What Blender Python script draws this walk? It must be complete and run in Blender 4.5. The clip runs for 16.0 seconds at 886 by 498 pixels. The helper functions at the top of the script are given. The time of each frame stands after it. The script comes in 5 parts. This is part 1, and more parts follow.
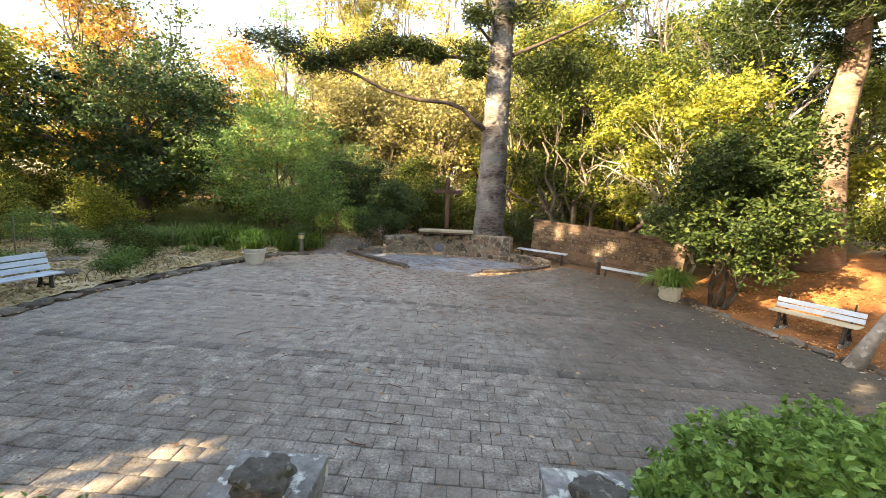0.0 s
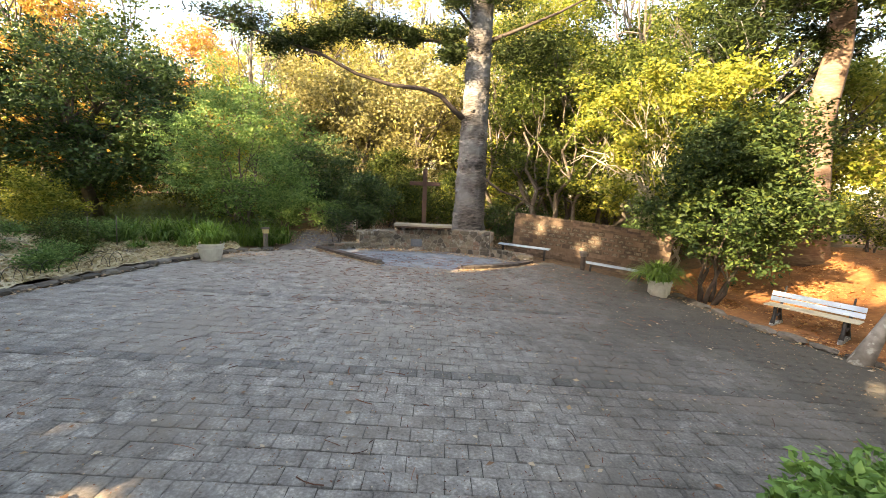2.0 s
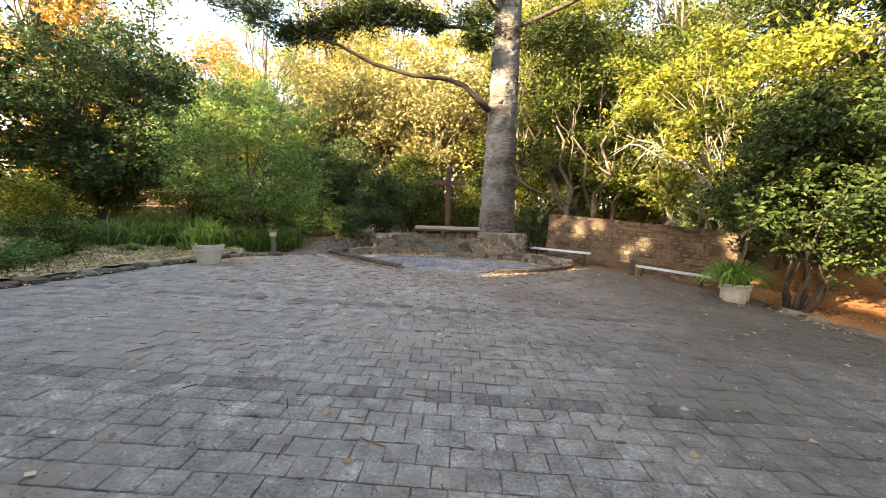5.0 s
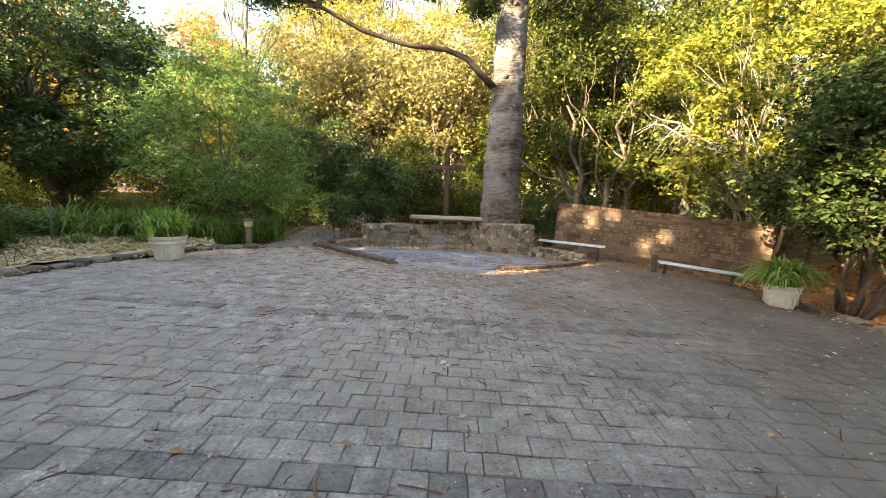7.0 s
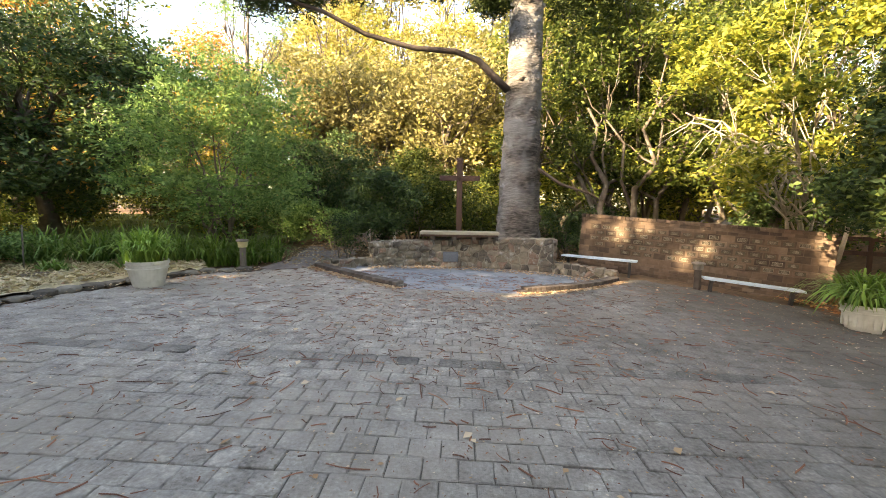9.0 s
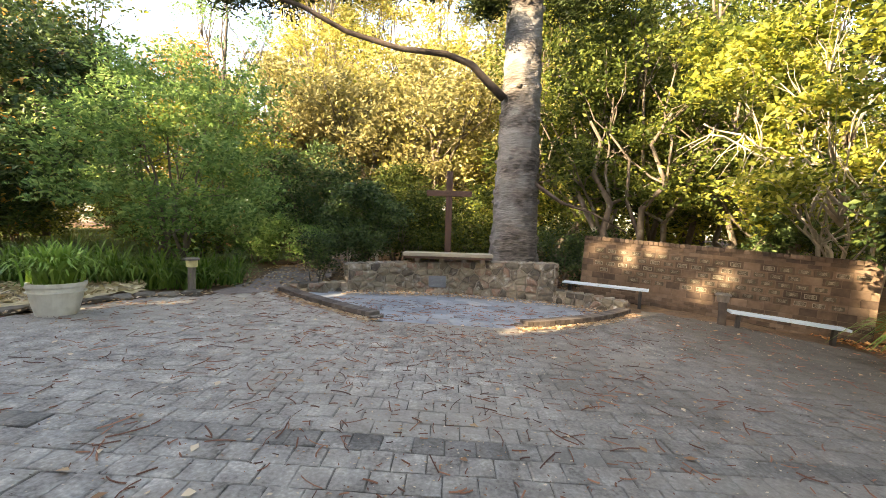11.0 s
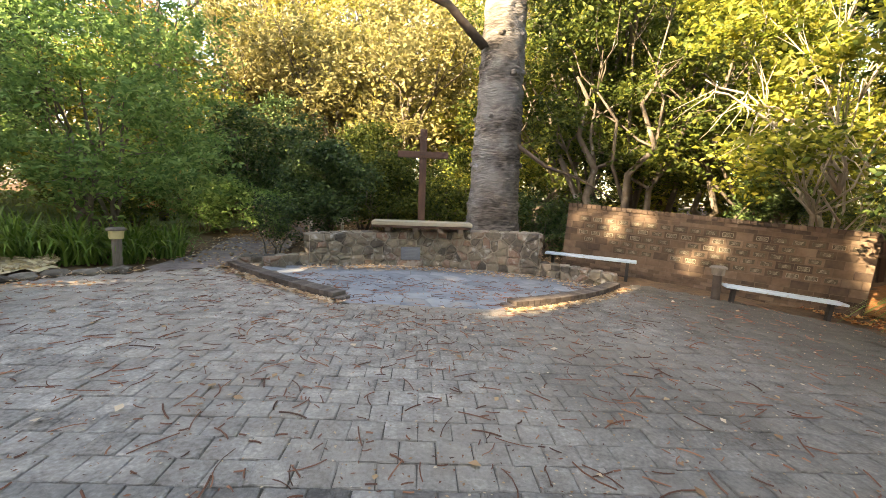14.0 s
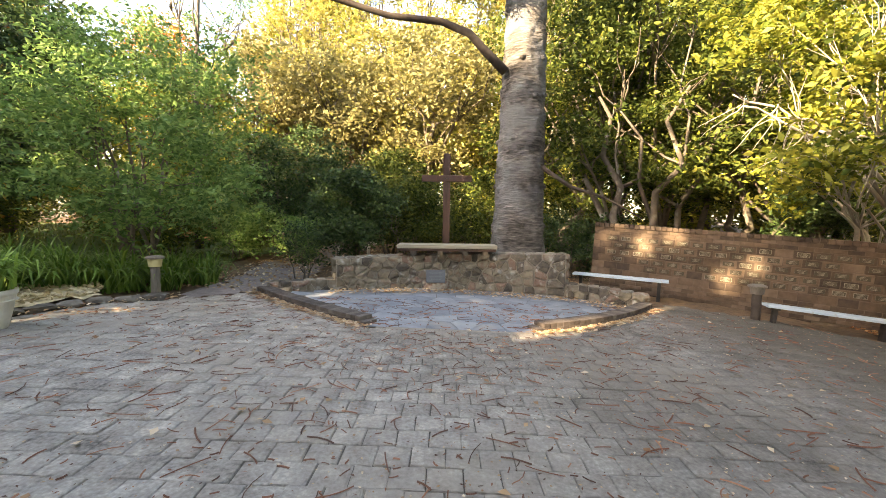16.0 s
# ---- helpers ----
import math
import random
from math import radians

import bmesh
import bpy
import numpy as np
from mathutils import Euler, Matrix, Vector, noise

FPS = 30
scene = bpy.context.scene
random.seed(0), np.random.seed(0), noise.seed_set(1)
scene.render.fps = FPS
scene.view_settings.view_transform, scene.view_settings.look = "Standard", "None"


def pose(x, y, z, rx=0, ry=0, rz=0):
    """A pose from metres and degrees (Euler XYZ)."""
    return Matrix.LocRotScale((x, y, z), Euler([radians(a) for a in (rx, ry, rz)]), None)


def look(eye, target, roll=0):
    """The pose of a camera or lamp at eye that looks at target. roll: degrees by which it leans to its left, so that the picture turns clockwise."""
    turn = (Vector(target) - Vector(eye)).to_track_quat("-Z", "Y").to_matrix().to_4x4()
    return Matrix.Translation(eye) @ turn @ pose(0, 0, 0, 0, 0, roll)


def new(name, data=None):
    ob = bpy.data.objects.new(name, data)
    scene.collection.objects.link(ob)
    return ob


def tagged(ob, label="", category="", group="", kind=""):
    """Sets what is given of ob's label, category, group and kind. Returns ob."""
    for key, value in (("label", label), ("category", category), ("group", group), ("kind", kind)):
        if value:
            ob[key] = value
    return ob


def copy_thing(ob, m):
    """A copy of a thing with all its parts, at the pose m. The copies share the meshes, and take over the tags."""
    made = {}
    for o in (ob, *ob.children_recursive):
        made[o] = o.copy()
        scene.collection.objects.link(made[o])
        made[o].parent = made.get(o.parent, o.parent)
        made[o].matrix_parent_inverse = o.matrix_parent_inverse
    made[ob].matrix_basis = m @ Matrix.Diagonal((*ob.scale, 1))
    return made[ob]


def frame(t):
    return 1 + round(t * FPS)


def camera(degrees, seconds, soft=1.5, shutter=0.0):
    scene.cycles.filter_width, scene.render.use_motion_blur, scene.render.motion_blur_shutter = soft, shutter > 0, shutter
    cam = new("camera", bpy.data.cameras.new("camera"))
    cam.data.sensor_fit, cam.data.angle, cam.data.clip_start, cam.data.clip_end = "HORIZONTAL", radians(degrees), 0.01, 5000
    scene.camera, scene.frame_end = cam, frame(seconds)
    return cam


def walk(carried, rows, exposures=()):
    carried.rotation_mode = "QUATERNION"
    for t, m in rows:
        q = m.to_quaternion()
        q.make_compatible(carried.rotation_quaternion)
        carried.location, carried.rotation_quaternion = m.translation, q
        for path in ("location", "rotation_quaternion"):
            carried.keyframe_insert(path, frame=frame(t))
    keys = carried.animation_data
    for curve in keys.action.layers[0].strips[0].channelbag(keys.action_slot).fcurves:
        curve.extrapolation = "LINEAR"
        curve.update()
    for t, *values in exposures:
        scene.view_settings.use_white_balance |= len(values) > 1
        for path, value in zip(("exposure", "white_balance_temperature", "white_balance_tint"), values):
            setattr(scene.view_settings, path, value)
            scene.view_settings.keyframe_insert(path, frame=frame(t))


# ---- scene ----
EXPOSURES = [(0.0, 2.94, 8800, 14), (8.0, 2.97, 8800, 14), (16.0, 3.05, 8800, 14)]
cam = camera(93.1, 16.0, soft=0.8)
# the paved court falls 1.5 degrees towards +x; rows are given square to it
LEVEL = pose(0, 0, 0, 0, 1.5, 0)
PATH = [
    (0, (0.269, 0.401, 2.812), (0.205, 2.377, 2.511), 3.9),
    (0.5, (0.239, 0.576, 2.813), (0.175, 2.555, 2.535), 3.8),
    (1, (0.179, 0.835, 2.809), (0.176, 2.817, 2.538), 3.7),
    (1.5, (0.18, 1.029, 2.703), (0.236, 3.003, 2.392), 3.8),
    (2, (0.23, 1.323, 2.549), (0.277, 3.3, 2.248), 4.1),
    (2.5, (0.206, 1.563, 2.434), (0.219, 3.55, 2.205), 2.9),
    (3, (0.144, 1.852, 2.284), (0.145, 3.838, 2.044), 2.8),
    (3.5, (0.176, 2.109, 2.096), (0.132, 4.101, 1.923), 3.8),
    (4, (0.18, 2.345, 2.023), (0.101, 4.337, 1.856), 3.7),
    (4.5, (0.093, 2.649, 1.849), (0.062, 4.643, 1.701), 2.4),
    (4.7, (0.081, 2.751, 1.817), (0.026, 4.74, 1.618), 3.2),
    (6.8, (-0.054, 4.246, 1.792), (-0.096, 6.229, 1.538), 3.2),
    (7, (-0.09, 4.375, 1.767), (-0.112, 6.357, 1.496), 3.6),
    (7.5, (-0.171, 4.7, 1.783), (-0.22, 6.687, 1.558), 2.9),
    (8, (-0.215, 4.958, 1.777), (-0.289, 6.943, 1.549), 1.8),
    (10.3, (-0.127, 6.435, 1.647), (-0.233, 8.424, 1.474), 3.4),
    (10.5, (-0.127, 6.58, 1.661), (-0.241, 8.568, 1.48), 3.4),
    (11, (-0.154, 6.961, 1.619), (-0.189, 8.958, 1.52), 3.3),
    (11.5, (-0.176, 7.298, 1.588), (-0.278, 9.29, 1.445), 3.4),
    (12, (-0.217, 7.586, 1.598), (-0.322, 9.573, 1.397), 4.3),
    (12.5, (-0.316, 7.854, 1.611), (-0.302, 9.844, 1.415), 2.4),
    (13, (-0.324, 7.972, 1.63), (-0.246, 9.957, 1.398), 2.2),
    (13.5, (-0.298, 7.997, 1.624), (-0.171, 9.979, 1.382), 2.7),
    (14, (-0.305, 7.993, 1.62), (-0.178, 9.973, 1.367), 3.7),
    (14.5, (-0.305, 7.992, 1.619), (-0.189, 9.974, 1.376), 3.1),
    (15, (-0.299, 7.98, 1.625), (-0.242, 9.97, 1.428), 2.3),
    (15.5, (-0.299, 7.981, 1.625), (-0.274, 9.973, 1.451), 2.2),
    (16, (-0.297, 7.985, 1.619), (-0.296, 9.979, 1.467), 2.3),
]
walk(cam, [(t, LEVEL @ look(eye, target, roll)) for t, eye, target, roll in PATH], exposures=EXPOSURES)

# ---- light ----
SUN_FROM = Vector((-0.768, -0.64, 0.445)).normalized()
world = bpy.data.worlds.new("sky")
scene.world = world
world.use_nodes = True
wn = world.node_tree
sky = wn.nodes.new("ShaderNodeTexSky")
sky.sky_type, sky.sun_disc = "NISHITA", False
sky.sun_elevation = math.asin(SUN_FROM.z)
sky.sun_rotation = math.atan2(SUN_FROM.x, SUN_FROM.y)
sky.air_density, sky.dust_density, sky.ozone_density = 1.0, 1.6, 1.0
wn.links.new(sky.outputs[0], wn.nodes["Background"].inputs[0])
wn.nodes["Background"].inputs[1].default_value = 0.15
sun = new("sun", bpy.data.lights.new("sun", "SUN"))
sun.data.energy, sun.data.angle, sun.data.color = 4.4, radians(0.6), (1.0, 0.87, 0.66)
sun.matrix_world = look(SUN_FROM * 60, (0, 0, 0))

# ---- materials ----


def material(name, stops, scale=8.0, rough=0.8, bump=0.3, bump_scale=None, metal=0.0, vary=0.0, island=False, spots=None, translucent=0.0, stretch=(1, 1, 1), detail=6.0, spec=0.5, moss_shade=None, relief=0.02):
    """A procedural surface: a ramp over two scales of noise, varied piece by piece, with fine relief."""
    m = bpy.data.materials.new(name)
    m.use_nodes = True
    nt = m.node_tree
    N, L = nt.nodes, nt.links
    b = N["Principled BSDF"]
    mp = N.new("ShaderNodeMapping")
    mp.inputs["Scale"].default_value = stretch
    geo = N.new("ShaderNodeNewGeometry")
    L.new(geo.outputs["Position"], mp.inputs["Vector"])
    n1 = N.new("ShaderNodeTexNoise")
    n1.inputs["Scale"].default_value, n1.inputs["Detail"].default_value = scale, detail
    L.new(mp.outputs[0], n1.inputs["Vector"])
    n2 = N.new("ShaderNodeTexNoise")
    n2.inputs["Scale"].default_value, n2.inputs["Detail"].default_value = scale * 0.13, 3
    L.new(mp.outputs[0], n2.inputs["Vector"])
    mixv = N.new("ShaderNodeMath")
    mixv.operation = "MULTIPLY_ADD"
    mixv.inputs[1].default_value = 0.5
    half = N.new("ShaderNodeMath")
    half.operation = "MULTIPLY"
    half.inputs[1].default_value = 0.5
    L.new(n2.outputs[0], half.inputs[0])
    L.new(n1.outputs[0], mixv.inputs[0])
    L.new(half.outputs[0], mixv.inputs[2])
    value = mixv.outputs[0]
    if vary:
        if island:
            src = geo.outputs["Random Per Island"]
        else:
            src = N.new("ShaderNodeObjectInfo").outputs["Random"]
        sh = N.new("ShaderNodeMath")
        sh.operation = "MULTIPLY_ADD"
        sh.inputs[1].default_value = vary
        L.new(src, sh.inputs[0])
        off = N.new("ShaderNodeMath")
        off.operation = "SUBTRACT"
        off.inputs[1].default_value = vary * 0.5
        L.new(value, off.inputs[0])
        L.new(off.outputs[0], sh.inputs[2])
        value = sh.outputs[0]
    r = N.new("ShaderNodeValToRGB")
    while len(r.color_ramp.elements) < len(stops):
        r.color_ramp.elements.new(0.5)
    for e, (p, c) in zip(r.color_ramp.elements, stops):
        e.position, e.color = p, (*c, 1)
    L.new(value, r.inputs[0])
    colour = r.outputs[0]
    if spots:
        sc, lo, hi, col = spots
        v = N.new("ShaderNodeTexNoise")
        v.inputs["Scale"].default_value, v.inputs["Detail"].default_value = sc, 5
        L.new(geo.outputs["Position"], v.inputs["Vector"])
        mr = N.new("ShaderNodeMapRange")
        mr.inputs[1].default_value, mr.inputs[2].default_value = lo, hi
        L.new(v.outputs[0], mr.inputs[0])
        mx = N.new("ShaderNodeMix")
        mx.data_type = "RGBA"
        L.new(mr.outputs[0], mx.inputs[0])
        L.new(colour, mx.inputs[6])
        mx.inputs[7].default_value = (*col, 1)
        colour = mx.outputs[2]
    # darkens towards +x: mossy dirt plus tree shade put into the colour
    if moss_shade:
        x0, x1, col = moss_shade
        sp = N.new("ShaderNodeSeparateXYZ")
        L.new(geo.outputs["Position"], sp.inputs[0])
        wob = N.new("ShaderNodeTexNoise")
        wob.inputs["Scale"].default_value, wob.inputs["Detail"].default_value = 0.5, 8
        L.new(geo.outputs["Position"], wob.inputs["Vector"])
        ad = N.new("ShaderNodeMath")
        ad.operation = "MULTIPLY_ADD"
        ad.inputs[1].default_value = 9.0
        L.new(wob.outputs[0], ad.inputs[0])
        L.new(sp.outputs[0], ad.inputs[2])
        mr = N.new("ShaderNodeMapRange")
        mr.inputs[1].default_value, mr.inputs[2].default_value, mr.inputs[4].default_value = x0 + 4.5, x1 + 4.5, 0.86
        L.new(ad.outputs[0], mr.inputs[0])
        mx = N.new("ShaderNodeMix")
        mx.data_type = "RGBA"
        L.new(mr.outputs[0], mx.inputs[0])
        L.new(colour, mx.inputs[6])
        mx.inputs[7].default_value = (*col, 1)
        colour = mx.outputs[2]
    L.new(colour, b.inputs["Base Color"])
    b.inputs["Roughness"].default_value, b.inputs["Metallic"].default_value = rough, metal
    b.inputs["Specular IOR Level"].default_value = spec
    if bump:
        nb = N.new("ShaderNodeTexNoise")
        nb.inputs["Scale"].default_value, nb.inputs["Detail"].default_value = bump_scale or scale * 3, 8
        L.new(mp.outputs[0], nb.inputs["Vector"])
        bp = N.new("ShaderNodeBump")
        bp.inputs["Strength"].default_value, bp.inputs["Distance"].default_value = bump, relief
        L.new(nb.outputs[0], bp.inputs["Height"])
        L.new(bp.outputs[0], b.inputs["Normal"])
    if translucent:
        tr = N.new("ShaderNodeBsdfTranslucent")
        L.new(colour, tr.inputs[0])
        ms = N.new("ShaderNodeMixShader")
        ms.inputs[0].default_value = translucent
        L.new(b.outputs[0], ms.inputs[1])
        L.new(tr.outputs[0], ms.inputs[2])
        L.new(ms.outputs[0], N["Material Output"].inputs[0])
    return m


def leaf(name, a, b, c, rough=0.55, translucent=0.35, spec=0.18):
    return material(name, [(0.25, a), (0.5, b), (0.75, c)], scale=0.9, rough=rough, bump=0, vary=0.55, island=True, translucent=translucent, spec=spec)


# court pavers; their +x side carries dirt and painted tree shade
M_PAVER = material("paver_concrete", [(0.30, (0.134, 0.119, 0.103)), (0.44, (0.299, 0.270, 0.240)), (0.56, (0.412, 0.379, 0.335)), (0.70, (0.650, 0.603, 0.535))], scale=34, rough=0.9, bump=1.0, bump_scale=120, vary=0.05, spots=(0.45, 0.46, 0.70, (0.36, 0.315, 0.265)), detail=12, moss_shade=(-1.5, 5.5, (0.068, 0.058, 0.042)))
M_PAVER2 = material("paver_concrete_rest", [(0.30, (0.134, 0.119, 0.103)), (0.44, (0.299, 0.270, 0.240)), (0.56, (0.412, 0.379, 0.335)), (0.70, (0.650, 0.603, 0.535))], scale=34, rough=0.9, bump=1.0, bump_scale=120, vary=0.05, island=True, spots=(0.45, 0.46, 0.70, (0.36, 0.315, 0.265)), detail=12, moss_shade=(-1.5, 5.5, (0.068, 0.058, 0.042)))
# rows nearest the terrace, up to the first band: mostly a little darker
M_NEARPAVER = material("near_dark_paver", [(0.30, (0.119, 0.104, 0.088)), (0.44, (0.269, 0.239, 0.210)), (0.56, (0.394, 0.356, 0.312)), (0.70, (0.700, 0.650, 0.576))], scale=34, rough=0.9, bump=1.0, bump_scale=120, vary=0.05, spots=(0.7, 0.5, 0.72, (0.29, 0.245, 0.20)), detail=12, moss_shade=(0.0, 6.5, (0.068, 0.058, 0.042)))
M_NEARPAVER2 = material("near_dark_paver_rest", [(0.30, (0.119, 0.104, 0.088)), (0.44, (0.269, 0.239, 0.210)), (0.56, (0.394, 0.356, 0.312)), (0.70, (0.700, 0.650, 0.576))], scale=34, rough=0.9, bump=1.0, bump_scale=120, vary=0.05, island=True, spots=(0.7, 0.5, 0.72, (0.29, 0.245, 0.20)), detail=12, moss_shade=(0.0, 6.5, (0.068, 0.058, 0.042)))
M_KNOB = material("mossy_knob", [(0.3, (0.042, 0.040, 0.034)), (0.7, (0.133, 0.125, 0.106))], scale=22, rough=0.95, bump=1.0, bump_scale=40, spots=(18, 0.6, 0.7, (0.20, 0.20, 0.18)))
M_STRAW = material("straw", [(0.2, (0.30, 0.23, 0.12)), (0.5, (0.52, 0.43, 0.25)), (0.8, (0.70, 0.61, 0.41))], scale=4, rough=0.85, bump=0, vary=0.6, island=True)
M_PAVERD = material("narrow_band_paver", [(0.30, (0.104, 0.095, 0.086)), (0.46, (0.221, 0.205, 0.187)), (0.56, (0.312, 0.289, 0.260)), (0.72, (0.572, 0.533, 0.481))], scale=34, rough=0.9, bump=1.0, bump_scale=120, vary=0.2, island=True, detail=12, spots=(0.6, 0.46, 0.70, (0.28, 0.255, 0.22)), moss_shade=(-1.5, 5.5, (0.068, 0.058, 0.042)))
M_JOINT = material("joint_dirt", [(0.3, (0.06, 0.052, 0.043)), (0.7, (0.17, 0.15, 0.122))], scale=6, rough=0.95)
M_SOIL = material("leaf_litter_soil", [(0.25, (0.05, 0.032, 0.018)), (0.5, (0.14, 0.085, 0.045)), (0.75, (0.27, 0.16, 0.08))], scale=7, rough=0.95, bump=0.9, bump_scale=24)
M_SAND = material("straw_mulch", [(0.3, (0.22, 0.17, 0.10)), (0.5, (0.50, 0.41, 0.25)), (0.7, (0.70, 0.60, 0.40))], scale=12, rough=0.95, bump=1.0, bump_scale=45, spots=(1.1, 0.52, 0.64, (0.11, 0.08, 0.05)), detail=10)
M_LAWN = material("lawn_soil", [(0.3, (0.05, 0.08, 0.02)), (0.7, (0.12, 0.17, 0.05))], scale=5, rough=0.9, bump=0.8, bump_scale=60)
M_PATH = material("path_gravel", [(0.3, (0.15, 0.125, 0.115)), (0.7, (0.33, 0.27, 0.25))], scale=12, rough=0.95, bump=0.6, bump_scale=120)
M_STONE = material("rubble_stone", [(0.2, (0.07, 0.06, 0.05)), (0.42, (0.16, 0.135, 0.10)), (0.6, (0.23, 0.20, 0.155)), (0.78, (0.19, 0.115, 0.085)), (0.9, (0.30, 0.27, 0.23))], scale=14, rough=0.92, bump=1.0, bump_scale=26, vary=0.6, spots=(6.0, 0.58, 0.70, (0.36, 0.35, 0.32)))
M_MORTAR = material("mortar", [(0.3, (0.20, 0.175, 0.145)), (0.7, (0.38, 0.34, 0.285))], scale=14, rough=0.95, bump=0.9, bump_scale=40)
M_DARKMORTAR = material("brown_mortar", [(0.3, (0.07, 0.05, 0.036)), (0.7, (0.15, 0.11, 0.08))], scale=14, rough=0.95, bump=0.9, bump_scale=40)
M_SLATE = material("slate", [(0.25, (0.12, 0.14, 0.165)), (0.5, (0.195, 0.22, 0.25)), (0.75, (0.29, 0.31, 0.33))], scale=5, rough=0.7, bump=0.5, bump_scale=22, vary=0.3, spots=(1.1, 0.58, 0.78, (0.33, 0.30, 0.26)))
M_KERB = material("kerb_brick", [(0.25, (0.049, 0.039, 0.034)), (0.5, (0.094, 0.075, 0.064)), (0.75, (0.158, 0.135, 0.116))], scale=12, rough=0.92, bump=0.6, bump_scale=50, vary=0.35)
M_BLOCK = material("clay_block", [(0.2, (0.040, 0.026, 0.019)), (0.45, (0.083, 0.055, 0.037)), (0.65, (0.126, 0.086, 0.059)), (0.85, (0.173, 0.126, 0.090))], scale=9, rough=0.88, bump=0.4, bump_scale=60, vary=0.5)
M_PLAQUE = material("bronze_plaque", [(0.3, (0.05, 0.04, 0.03)), (0.7, (0.10, 0.085, 0.06))], scale=30, rough=0.45, bump=0.1, metal=0.6)
M_BRASS = material("pale_metal_trim", [(0.3, (0.209, 0.182, 0.138)), (0.7, (0.303, 0.275, 0.220))], scale=30, rough=0.45, bump=0.05, metal=0.4)
M_BARK = material("pine_bark", [(0.36, (0.016, 0.014, 0.013)), (0.46, (0.062, 0.055, 0.05)), (0.55, (0.125, 0.112, 0.102)), (0.66, (0.23, 0.205, 0.185))], scale=7, rough=0.95, bump=1.0, bump_scale=9, stretch=(0.8, 0.8, 3.5), spots=(1.1, 0.46, 0.62, (0.165, 0.168, 0.172)), detail=9, relief=0.05)
M_BARK2 = material("smooth_bark", [(0.25, (0.055, 0.044, 0.035)), (0.5, (0.115, 0.095, 0.075)), (0.75, (0.21, 0.18, 0.15))], scale=8, rough=0.9, bump=0.6, bump_scale=30, spots=(3, 0.60, 0.72, (0.28, 0.28, 0.26)))
M_PALEBARK = material("pale_bark", [(0.25, (0.24, 0.21, 0.17)), (0.5, (0.38, 0.34, 0.28)), (0.75, (0.52, 0.48, 0.42))], scale=14, rough=0.85, bump=0.4)
M_BARKR = material("flaking_bark", [(0.25, (0.070, 0.042, 0.029)), (0.5, (0.154, 0.101, 0.073)), (0.75, (0.280, 0.217, 0.168))], scale=5, rough=0.9, bump=1.0, bump_scale=8, stretch=(1, 1, 4), detail=9)
M_SLATW = material("pale_painted_slat", [(0.3, (0.36, 0.46, 0.56)), (0.7, (0.53, 0.64, 0.73))], scale=16, rough=0.5, bump=0.15, stretch=(1, 1, 6), spots=(12, 0.62, 0.72, (0.35, 0.36, 0.34)))
M_SLATY = material("bare_timber_slat", [(0.3, (0.42, 0.38, 0.27)), (0.7, (0.60, 0.55, 0.42))], scale=16, rough=0.65, bump=0.25)
M_IRON = material("cast_iron", [(0.3, (0.02, 0.02, 0.02)), (0.7, (0.055, 0.05, 0.048))], scale=20, rough=0.6, bump=0.3, metal=0.3)
M_POT = material("white_glazed_pot", [(0.3, (0.50, 0.47, 0.40)), (0.6, (0.68, 0.66, 0.59))], scale=9, rough=0.55, bump=0.2, spots=(5, 0.6, 0.78, (0.36, 0.32, 0.25)))
M_DARKWOOD = material("stained_timber", [(0.3, (0.035, 0.016, 0.010)), (0.7, (0.085, 0.04, 0.026))], scale=10, rough=0.6, bump=0.25, stretch=(6, 6, 0.6))
M_ALTAR = material("worn_timber_top", [(0.3, (0.20, 0.18, 0.135)), (0.7, (0.38, 0.345, 0.265))], scale=9, rough=0.8, bump=0.4, stretch=(0.5, 5, 5))
M_SIGN = material("slate_plate", [(0.3, (0.06, 0.07, 0.085)), (0.7, (0.11, 0.125, 0.145))], scale=16, rough=0.55, bump=0.1)
M_LINE = material("faint_lettering", [(0.3, (0.12, 0.13, 0.145)), (0.7, (0.17, 0.18, 0.195))], scale=16, rough=0.6, bump=0)
M_POST = material("weathered_post", [(0.3, (0.10, 0.085, 0.07)), (0.7, (0.21, 0.18, 0.15))], scale=14, rough=0.85, bump=0.4, stretch=(4, 4, 0.7))
M_EDGE = material("mossy_edging_stone", [(0.25, (0.06, 0.052, 0.042)), (0.5, (0.13, 0.11, 0.088)), (0.75, (0.22, 0.195, 0.16))], scale=9, rough=0.95, bump=1.0, bump_scale=25, vary=0.4, spots=(5, 0.6, 0.7, (0.33, 0.31, 0.27)))
M_LENS = material("lamp_lens", [(0.3, (0.50, 0.44, 0.22)), (0.7, (0.66, 0.58, 0.32))], scale=14, rough=0.4, bump=0.05)
M_CAP = material("lichen_stone_cap", [(0.3, (0.10, 0.10, 0.095)), (0.5, (0.22, 0.22, 0.21)), (0.7, (0.40, 0.41, 0.39))], scale=14, rough=0.95, bump=0.7, bump_scale=45, spots=(11, 0.55, 0.62, (0.58, 0.60, 0.57)))
M_RENDER = material("rendered_masonry", [(0.3, (0.17, 0.16, 0.15)), (0.7, (0.32, 0.30, 0.28))], scale=6, rough=0.9, bump=0.4)
M_DRY = material("dry_leaf", [(0.2, (0.24, 0.12, 0.055)), (0.5, (0.46, 0.30, 0.16)), (0.8, (0.66, 0.53, 0.37))], scale=3, rough=0.7, bump=0, vary=0.7, island=True, translucent=0.15)
